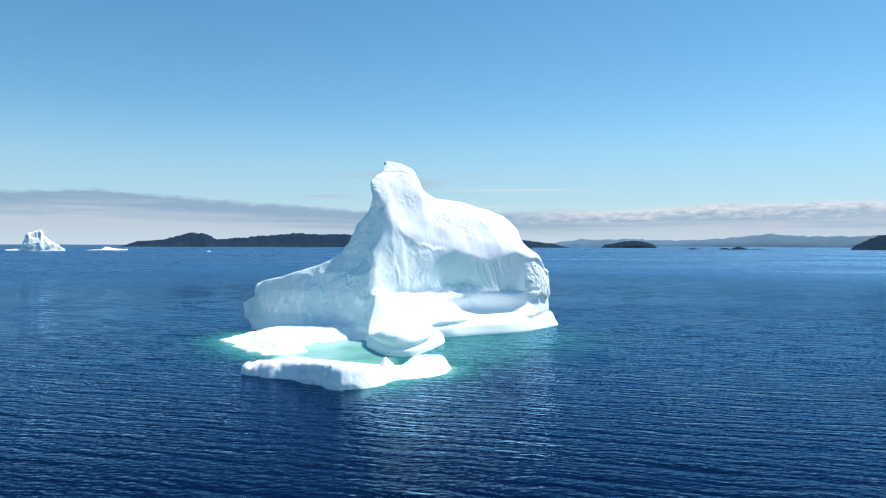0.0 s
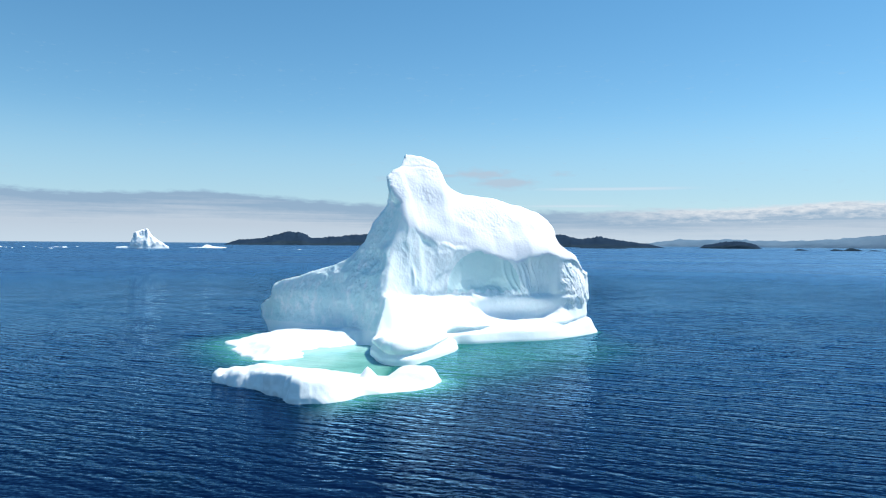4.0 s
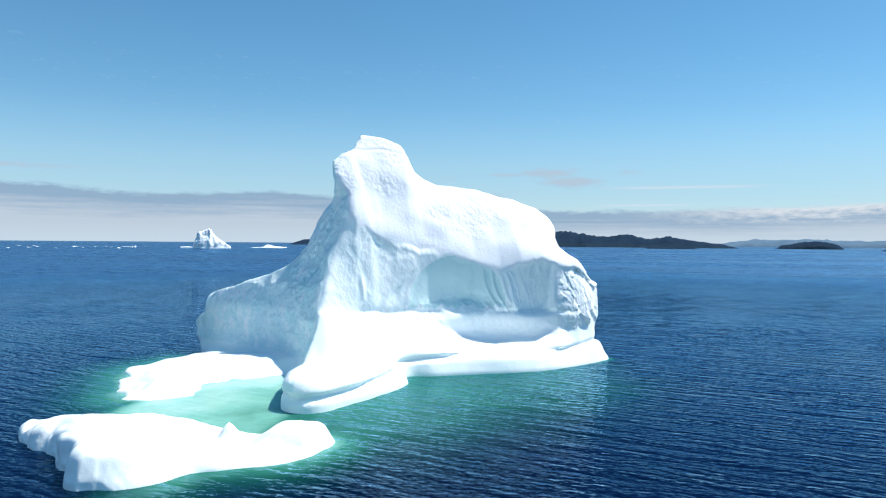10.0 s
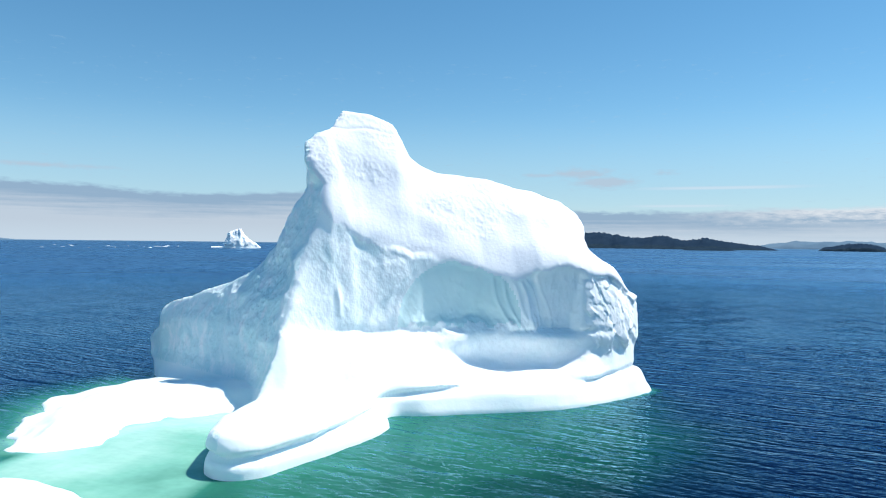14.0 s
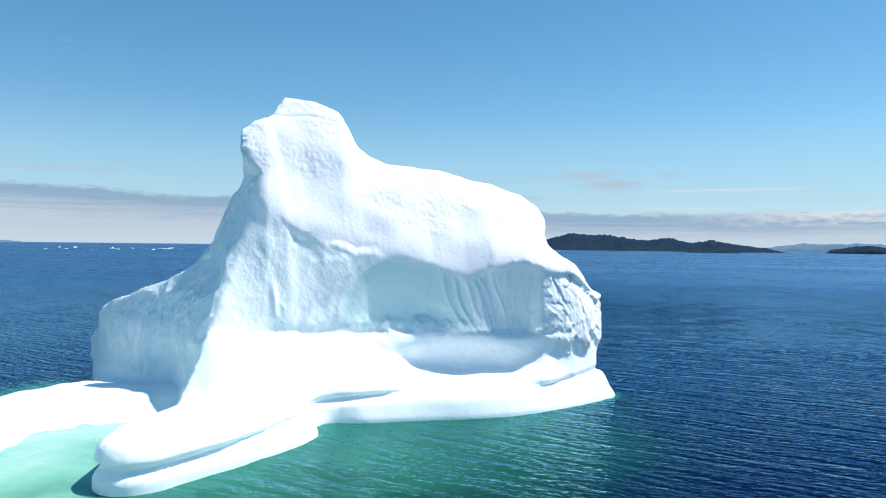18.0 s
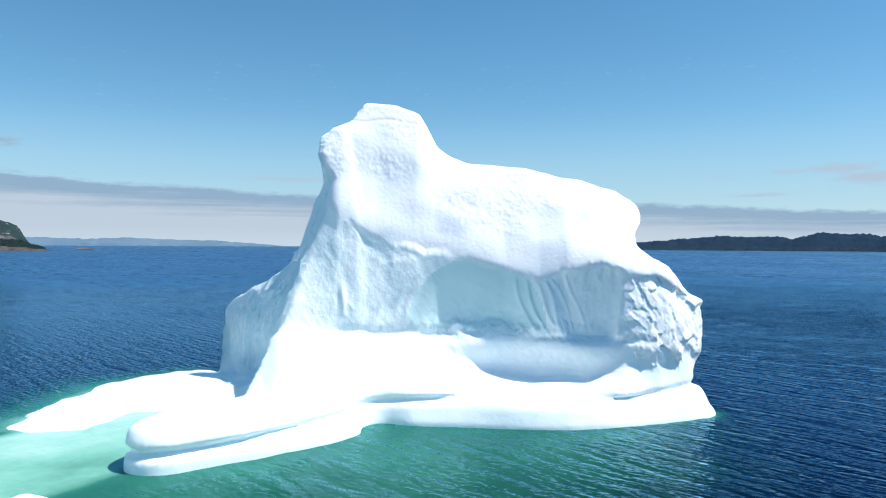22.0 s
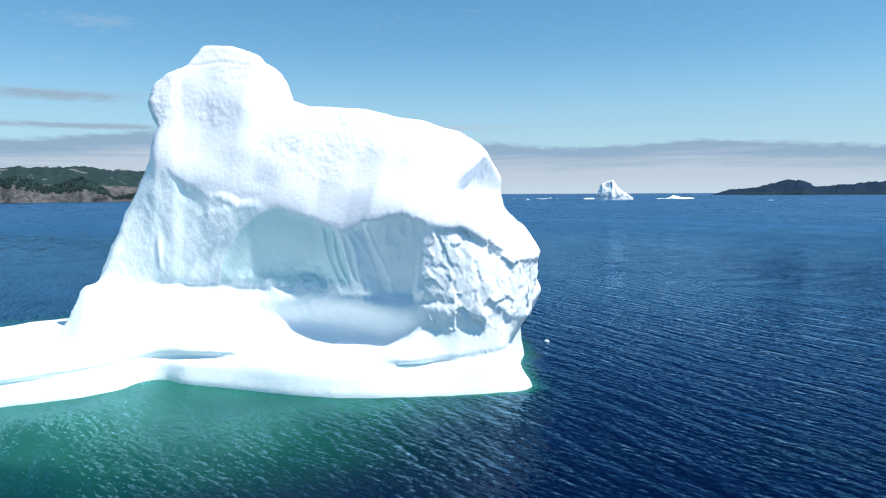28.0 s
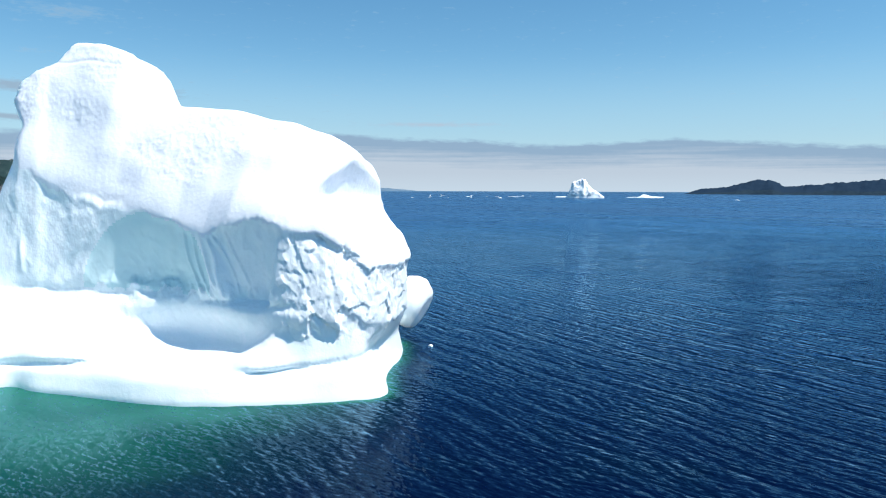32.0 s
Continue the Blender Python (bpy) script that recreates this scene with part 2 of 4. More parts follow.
def shards(p, size, seed):
    """Flat, tilted faces with steps between them over the rows of p (two columns), in about -1..1."""
    g = p / size
    i = np.floor(g).astype(np.int64)
    best, out = np.full(len(p), 1e9), np.zeros(len(p))
    for a in (-1, 0, 1):
        for b in (-1, 0, 1):
            cx, cy, zero = i[:, 0] + a, i[:, 1] + b, 0 * i[:, 0]
            dx, dy = g[:, 0] - cx - 0.5 - 0.45 * lattice(cx, cy, zero, seed), g[:, 1] - cy - 0.5 - 0.45 * lattice(cx, cy, zero, seed + 1)
            far = np.abs(dx + 0.3 * dy) + np.abs(dy)
            plane = 0.35 * lattice(cx, cy, zero, seed + 2) + 0.9 * dx * lattice(cx, cy, zero, seed + 3) + 0.7 * dy * lattice(cx, cy, zero, seed + 4)
            out, best = np.where(far < best, plane, out), np.minimum(best, far)
    return out


def step01(a, b, x):
    t = np.clip((x - a) / (b - a), 0, 1)
    return t * t * (3 - 2 * t)


def smax(a, b, k):
    h = np.clip(0.5 + 0.5 * (a - b) / k, 0, 1)
    return b + (a - b) * h + k * h * (1 - h)


def smin(a, b, k):
    return -smax(-a, -b, k)


def outline_distance(poly, x, y):
    """Signed distance to a closed outline, negative inside."""
    pts = np.array(poly, float)
    best, inside = np.full(x.shape, 1e9), np.zeros(x.shape, bool)
    for (ax, ay), (bx, by) in zip(pts, np.roll(pts, -1, 0)):
        ex, ey = bx - ax, by - ay
        t = np.clip(((x - ax) * ex + (y - ay) * ey) / (ex * ex + ey * ey), 0, 1)
        best = np.minimum(best, (x - ax - t * ex) ** 2 + (y - ay - t * ey) ** 2)
        if ay != by:
            inside ^= ((ay > y) != (by > y)) & (x < ex * (y - ay) / ey + ax)
    return np.where(inside, -1, 1) * np.sqrt(best)


def rounded(poly, times=2):
    """Corner cutting, for an outline without hard corners."""
    p = np.array(poly, float)
    for _ in range(times):
        q = np.roll(p, -1, 0)
        p = np.stack([0.75 * p + 0.25 * q, 0.25 * p + 0.75 * q], 1).reshape(-1, 2)
    return p


def surface_net(field, origin, h):
    """Vertices and quads of the field's zero surface (negative inside)."""
    neg = field < 0
    n = np.zeros([s - 1 for s in field.shape], np.uint8)
    corner = [(a, b, c) for a in (0, 1) for b in (0, 1) for c in (0, 1)]
    cut = lambda f, o: f[o[0]:f.shape[0] - 1 + o[0], o[1]:f.shape[1] - 1 + o[1], o[2]:f.shape[2] - 1 + o[2]]
    for o in corner:
        n += cut(neg, o)
    live = np.argwhere((n > 0) & (n < 8))
    ids = np.full(n.shape, -1, np.int32)
    ids[tuple(live.T)] = np.arange(len(live))
    val = {o: field[live[:, 0] + o[0], live[:, 1] + o[1], live[:, 2] + o[2]] for o in corner}
    total, count = np.zeros((len(live), 3)), np.zeros(len(live))
    for o in corner:
        for axis in range(3):
            if o[axis] == 0:
                e = list(o)
                e[axis] = 1
                a, b = val[o], val[tuple(e)]
                hit = (a < 0) != (b < 0)
                t = np.where(hit, a / np.where(hit, a - b, 1), 0)
                at = np.tile(np.array(o, float), (len(live), 1))
                at[:, axis] = t
                total += at * hit[:, None]
                count += hit
    verts = np.array(origin) + h * (live + total / count[:, None])
    quads = []
    for axis in range(3):
        lo, hi = [slice(None)] * 3, [slice(None)] * 3
        lo[axis], hi[axis] = slice(0, -1), slice(1, None)
        u, v = (axis + 1) % 3, (axis + 2) % 3
        change = neg[tuple(lo)] != neg[tuple(hi)]
        e = np.argwhere(change)
        e = e[(e[:, u] > 0) & (e[:, v] > 0) & (e[:, u] < field.shape[u] - 1) & (e[:, v] < field.shape[v] - 1)]
        ring = []
        for du, dv in ((-1, -1), (0, -1), (0, 0), (-1, 0)):
            c = e.copy()
            c[:, u] += du
            c[:, v] += dv
            ring.append(ids[tuple(c.T)])
        q = np.stack(ring, 1)
        q[~neg[tuple(e.T)]] = q[~neg[tuple(e.T)]][:, ::-1]
        quads.append(q)
    return verts, np.concatenate(quads)


def refined(verts, quads):
    """Each quad cut into four, the new points on the middles of edges and faces."""
    n = len(verts)
    edges = np.sort(np.concatenate([quads[:, [k, (k + 1) % 4]] for k in range(4)]), 1)
    key, first, back = np.unique(edges[:, 0].astype(np.int64) * n + edges[:, 1], return_index=True, return_inverse=True)
    mid = (verts[edges[first, 0]] + verts[edges[first, 1]]) / 2
    ids = n + back.reshape(4, len(quads))
    centre = n + len(mid) + np.arange(len(quads))
    cut = [np.stack([quads[:, k], ids[k], centre, ids[(k + 3) % 4]], 1) for k in range(4)]
    return np.concatenate([verts, mid, verts[quads].mean(1)]), np.concatenate(cut)


def relaxed(verts, quads):
    acc, cnt = np.zeros_like(verts), np.zeros(len(verts))
    for k in range(4):
        np.add.at(acc, quads[:, k], verts[quads[:, (k + 1) % 4]])
        np.add.at(cnt, quads[:, k], 1)
    return 0.5 * verts + 0.5 * acc / cnt[:, None]


def point_normals(verts, quads):
    fn = np.cross(verts[quads[:, 2]] - verts[quads[:, 0]], verts[quads[:, 3]] - verts[quads[:, 1]])
    vn = np.zeros_like(verts)
    for k in range(4):
        np.add.at(vn, quads[:, k], fn)
    return vn / np.maximum(np.linalg.norm(vn, axis=1), 1e-9)[:, None], fn


def mesh_of(name, verts, quads, mat, normals=None, smooth=True):
    used = np.unique(quads)
    back = np.zeros(len(verts), np.int64)
    back[used] = np.arange(len(used))
    me = bpy.data.meshes.new(name)
    me.vertices.add(len(used))
    me.vertices.foreach_set("co", verts[used].astype(np.float32).ravel())
    me.loops.add(quads.size)
    me.loops.foreach_set("vertex_index", back[quads].astype(np.int32).ravel())
    me.polygons.add(len(quads))
    me.polygons.foreach_set("loop_start", np.arange(0, quads.size, 4, dtype=np.int32))
    me.update(calc_edges=True)
    if smooth:
        me.polygons.foreach_set("use_smooth", np.ones(len(quads), bool))
    if normals is not None:
        me.normals_split_custom_set_from_vertices(normals[used].tolist())
    me.materials.append(mat)
    me.update()
    return me


def part(name, me, parent, label=""):
    ob = new(name, me)
    ob.parent = parent
    return tagged(ob, label=label)


# ---- the iceberg: wall axes: s along the sheer face, d outwards from it ----
ARETE, ALONG, OUT = (-9.0, 111.0), (0.855, 0.518), (0.518, -0.855)
LEFT_A, LEFT_U, LEFT_N = (-8.6, 111.0), (-0.886, 0.466), (-0.466, -0.886)
RIDGE_S = (-4, 3, 5.0, 6.0, 8.8, 11.6, 12.6, 13.4, 14.6, 16.4, 21.3, 27.5, 31.0, 33.0, 34.2, 36.5)
RIDGE_Z = (29, 29, 29.2, 29.1, 28.7, 27.8, 26.2, 24.6, 23.7, 23.0, 22.2, 21.4, 20.4, 19.1, 17.2, 12.6)
REAR_S = (-4, 6.0, 9.0, 10.6, 11.1, 11.2, 11.4, 12.4, 15.0, 20.3, 26.5, 30.6, 32.6, 33.8, 35.5)
REAR_Z = (29, 29.1, 28.8, 28.2, 27.6, 26.8, 24.3, 23.8, 23.4, 22.2, 21.4, 20.4, 19.1, 17.2, 12.6)
LIP_S = (0, 4.4, 8.0, 13.5, 16.5, 20.0, 23.0, 25.5, 28.5, 31.0, 34.0, 37.0)
LIP_Z = (22, 17.6, 15.2, 14.0, 13.7, 12.6, 11.7, 12.7, 13.2, 12.5, 11.8, 9.8)
LIP_D = (-5, -2.9, -2.95, -2.75, -2.6, -2.4, -1.5, -0.7, -0.5, -0.2, -0.8, -2.4)
FOOT_S = (-3, 0, 5, 10, 15, 20, 25, 30, 33, 36, 38)
FOOT_D = (0.4, 0.0, -1.7, -1.9, -2.0, -2.1, -1.1, 0.3, 0.2, -1.0, -3.0)
SHELF_S = (-8, 0, 5, 10, 14, 18, 22, 27, 30, 34, 38)
SHELF_Z = (6.5, 7.1, 6.4, 5.8, 4.8, 3.2, 2.5, 2.8, 4.2, 4.6, 3.2)
WATERLINE = [(-6.0, 93.8), (-4.2, 93.0), (-2.2, 94.0), (-1.0, 97.2), (0.3, 100.4), (1.6, 105.0), (2.3, 109.2), (1.6, 111.5), (3.3, 112.8), (6.7, 115.0), (11.3, 116.9),
             (15.5, 119.6), (20.0, 124.9), (24.2, 131.2), (22.0, 133.2), (18.3, 136.2), (15.4, 141), (8, 147), (-12, 143), (-21, 129), (-29.0, 123.4), (-30.2, 120.6), (-24, 117.5),
             (-14.5, 114.5), (-10.4, 111.0), (-9.8, 106.5), (-9.5, 102.0), (-8.0, 98.6), (-6.9, 95.6)]
TONGUE = [(-29.0, 119.5), (-31.8, 112), (-32.2, 108), (-30.4, 106), (-27, 100), (-23.4, 94.6), (-21.4, 93.4), (-16.8, 96.6), (-18.6, 100), (-19.0, 104.4), (-13.8, 108.2), (-9.5, 110), (-9.5, 116), (-24, 120)]
FLOE = [(-21.4, 80.6), (-17.8, 79.5), (-14.7, 76.8), (-12, 74.1), (-9.7, 72.0), (-7.4, 72.2), (-5.4, 73.8), (-4.4, 76.8), (-1.9, 77.8), (1.7, 80.8), (2.8, 85.6), (1, 87.4),
        (-3, 86.8), (-5.2, 86), (-8.5, 87.5), (-12, 89), (-17, 90), (-20.4, 87.4), (-21.8, 84)]


def lip_height(s):
    return np.interp(s, LIP_S, LIP_Z) + 0.14 * np.sin(2.3 * s + 1.0) + 0.05 * np.sin(4.9 * s) + 0.025 * np.sin(9.7 * s + 2.0)


def berg_field(x, y, z):
    """Negative inside the berg; x and y are a plan grid, z a column of heights."""
    s = (x - ARETE[0]) * ALONG[0] + (y - ARETE[1]) * ALONG[1]
    d = (x - ARETE[0]) * OUT[0] + (y - ARETE[1]) * OUT[1]
    q = (x - LEFT_A[0]) * LEFT_U[0] + (y - LEFT_A[1]) * LEFT_U[1]
    e = (x - LEFT_A[0]) * LEFT_N[0] + (y - LEFT_A[1]) * LEFT_N[1]
    ridge, lipz, lipd = np.interp(s, RIDGE_S, RIDGE_Z) + (np.interp(s, REAR_S, REAR_Z) - np.interp(s, RIDGE_S, RIDGE_Z)) * step01(-9.0, -13.0, d), lip_height(s), np.interp(s, LIP_S, LIP_D)
    even = np.interp(s, LIP_S, LIP_Z)
    foot, shelf = np.interp(s, FOOT_S, FOOT_D), np.interp(s, SHELF_S, SHELF_Z)
    water, tongue = outline_distance(rounded(WATERLINE), x, y), outline_distance(rounded(TONGUE, 1), x, y)
    spot = np.stack([x.ravel(), y.ravel(), 0 * x.ravel()], 1)
    tongue = tongue + 0.7 * fractal(spot * 0.45, 3, 71).reshape(x.shape)
    s, d, q, e, ridge, lipz, even, lipd, foot, shelf, water, tongue, x3, y3 = (v[:, :, None].astype(np.float32) for v in (s, d, q, e, ridge, lipz, even, lipd, foot, shelf, water, tongue, x, y))
    z = z[None, None, :].astype(np.float32)
    # the sheer face and the snow slope above its lip
    up = np.clip((z - even) / np.maximum(ridge - even, 2.0), 0, 1.3)
    slope = lipd - (8.0 + lipd) * up ** 1.3
    low = np.clip((z - 5.0) / np.maximum(even - 5.0, 1.0), -1, 1)
    wall = foot + (lipd - foot) * low + 0.6 * step01(12, 5, z) * step01(28.5, 31.5, s)
    # a domed alcove with a smaller one inside it, a second alcove beside the crag, and a scoop behind the ledge
    fall = np.clip((lipz - z) / np.maximum(lipz - 7.9, 1.0), 0, 1)
    ragged = 0.16 * np.sin(1.9 * s) + 0.1 * np.sin(4.3 * s + 1.0)
    dome = np.sqrt(((s - 17.3) / 6.4) ** 2 + ((z - 7.4) / 6.3) ** 2)
    inner = np.sqrt(((s - 19.9) / 2.4) ** 2 + ((z - 6.9) / 2.3) ** 2)
    stop = step01(6.2, 8.2, z + ragged)
    dent = (0.16 * step01(1.0, 0.93, dome) + 0.85 * step01(1.0, 0.15, dome)) * stop
    dent = dent + 0.14 * step01(1.0, 0.86, inner) * stop
    two = step01(23.5, 24.7, s - 0.28 * (12.0 - z)) * step01(30.2, 29.6, s + 0.12 * (12.0 - z))
    dent = dent + two * (0.3 + 0.9 * fall) * step01(5.9, 6.9, z)
    # a slanting shallow recess beside the dome, and scalloped layers hanging under the lip
    across, along = 0.725 * (z - 7.9) - 0.689 * (s - 7.7), 0.725 * (s - 7.7) + 0.689 * (z - 7.9)
    dent = dent + 0.16 * step01(0.12, -0.15, across + 0.12 * np.sin(2.1 * along)) * step01(-1.9, -0.5, across) * step01(-0.3, 1.5, along) * step01(8.2, 6.2, along)
    hem = 1.35 + 0.5 * np.sin(1.55 * s + 0.6) + 0.3 * np.sin(3.7 * s)
    dent = dent + 0.10 * step01(4.2, 7, s) * step01(15.0, 12.5, s) * step01(0.0, 0.3, lipz - z) * step01(hem + 0.4, hem - 0.1, lipz - z)
    dent = dent + 0.05 * step01(5.0, 8, s) * step01(12.5, 10.5, s) * step01(hem + 1.5, hem + 1.2, lipz - z) * step01(0.0, 0.3, lipz - z)
    dent = dent + 0.5 * np.exp(-((z - 6.4) / 0.6) ** 2) * step01(11.5, 13, s) * step01(19, 15, s)
    dent = dent + 0.28 * np.exp(-((z - 6.85 - 0.12 * np.sin(1.3 * s)) / 0.4) ** 2) * step01(0.5, 2.0, s) * step01(23, 16, s)
    dent = dent + 1.1 * step01(1.0, 0.1, np.sqrt(((s - 22.5) / 9.0) ** 2 + ((z - 3.2) / 2.9) ** 2))
    dent = dent + 0.5 * np.exp(-((z - 6.6) / 0.22) ** 2) * step01(21, 25, s) * step01(33, 30, s)
    dent = dent + 0.38 * step01(30.5, 33, s) * step01(37, 35, s) * step01(1.9, 0.2, lipz - z)
    dent = dent + 0.4 * step01(29.5, 31.5, s) * step01(5.6, 4.9, z + 0.35 * np.sin(1.7 * s) + 0.25 * np.sin(4.3 * s + 1))
    face = np.where(z > lipz, slope, wall - dent * step01(0.0, 0.3, lipz - z))
    front = (d - face) * 0.85
    left = (e - np.interp(z, (-2, 0, 3, 7, 14, 18, 21, 23.3, 25, 27, 30), (3.0, 2.4, 0.9, 0.1, -2.8, -4.5, -5.3, -4.4, -4.3, -5.8, -9.0)) + step01(1.0, 8.0, q) * np.interp(z, (-1, 0, 3, 7, 10, 13, 17, 20), (2.0, 1.9, 1.2, 0.5, 0.6, 1.2, 0.5, 0.0))) * 0.9
    back = (-d - 14.6 - 0.6 * np.clip(ridge - z, 0, 40)) * 0.75
    end = (s - np.interp(z, (0, 3, 5, 9, 9.8, 10.4, 12.6, 13.6, 15, 17, 20, 30), (35.2, 36.2, 37.6, 37.7, 38.1, 37.0, 35.1, 34.0, 33.8, 34.3, 34.3, 34.3)) + 1.9 * step01(12.4, 15.0, z) * step01(20.2, 15.2, z) * step01(-16.0, -7.0, d) - 0.5 * step01(9.0, 10.0, z) * step01(12.6, 11.6, z) * step01(-6.0, -11.0, d)) * 0.9
    xl = np.interp(z, (0, 2, 4, 5.0, 5.7, 7.6, 8.4, 9.8, 11.2, 12.1, 14.5, 17.5, 20, 22.7, 25, 26.2, 27, 29.2), (-30.8, -32.7, -33.3, -32.2, -30.7, -30.2, -29.0, -23.6, -18.8, -16.3, -13.7, -12.3, -10.2, -9.2, -9.6, -8.9, -8.4, -8.0))
    side = (xl - x3) * np.float32(0.5)
    body = smax(smax(smax(front, left, 0.4), smax(back, end, 1.5), 0.8), smax(z - ridge + 0.2 * np.clip(-d - 9.5, 0, 9), side, 0.2), 0.3)
    body = smax(body, (-e - 1.6 - 36 * step01(19, 4, q)) * 0.6, 1.0)
    wing = smax(smax(left, side, 0.6), (-e - 2.0 + 1.2 * step01(7.2, 4.5, z) - 4.5 * step01(20, 12, q)) * 0.8, 1.2)
    wing = smax(smax(wing, (q - 25.4) * 0.8, 0.8), front, 0.5)
    berg = smin(body, wing, 0.8)
    knob = np.sqrt(((s - 34.0) / 2.4) ** 2 + ((d + 24.0) / 3.0) ** 2 + ((z - 3.4) / 2.9) ** 2) - 1
    berg = smin(berg, smax(knob * 2.2, 0.6 * (s - 36.3 + 0.5 * np.abs(z - 4.4)), 0.3), 0.5)
    # the wave-cut foot with its pedestal, and the flat tongue
    near = np.clip(1 - (d - foot - 1.0 * step01(4, 0, s)) / np.interp(s, (-8, -1, 2, 7, 14, 22, 30, 38), (1.6, 1.7, 2.6, 7.4, 7.5, 5, 4, 2)), 0, 1)
    lip = 2.1 + 0.9 * step01(3, -3, s) * step01(7.5, 13, d) - 1.7 * step01(-1.0, 4.0, q)
    top = lip + (shelf - lip) * step01(0, 1, near) * step01(5, 0, q)
    groove = 0.9 * step01(17.5, 15, s) * np.exp(-((z - 1.25 - 0.055 * np.clip(s, 0, 20)) / 0.24) ** 2)
    groove = groove + 1.0 * step01(26.0, 30, s) * np.exp(-((z - np.interp(s, (27, 30, 34, 38), (2.1, 1.9, 2.4, 2.9))) / 0.22) ** 2)
    bay = 1.7 * np.exp(-((x3 - 1.6) ** 2 + (y3 - 111.2) ** 2) / 3.2)
    skirt = smax(z - top, water + bay + groove + 0.42 * np.clip(z - 0.25, 0, 1.6) * step01(-4, 8, s) * step01(35.5, 31, s) + 0.25 * np.clip(z - 1.6, 0, 4) + (0.3 * np.clip(z, 0, 3) + 0.5 * np.clip(z - 2.2, 0, 2)) * step01(24, 35, s) + 0.3 * step01(0.1, 1.2, z) * step01(35, 38, s), 0.85)
    flat = smax((z - 0.2 - 1.2 * step01(0, 7, -tongue) - 0.06 * np.clip(x3 + 30, 0, 20) * step01(0, 4, -tongue)) * 0.8, tongue + 0.1 * z, 0.35)
    return smin(smin(berg, skirt, 1.0), flat, 0.5)


def tidy(kind, quads, count):
    """Gives small stray patches of a part to the part round them."""
    for k in np.unique(kind):
        mine = np.flatnonzero(kind == k)
        label = np.full(count, count, np.int64)
        q = quads[mine]
        face = np.arange(len(mine))
        while True:
            before = face.copy()
            for c in range(4):
                np.minimum.at(label, q[:, c], face)
            face = np.minimum(face, label[q].min(1))
            face = face[face]
            if (face == before).all():
                break
        names, sizes = np.unique(face, return_counts=True)
        for stray in names[sizes < sizes.max()]:
            f = mine[face == stray]
            touch = np.isin(quads, np.unique(quads[f])).any(1)
            touch[f] = False
            near = kind[touch & (kind != k)]
            if len(near):
                kind[f] = np.bincount(near).argmax()
    return kind


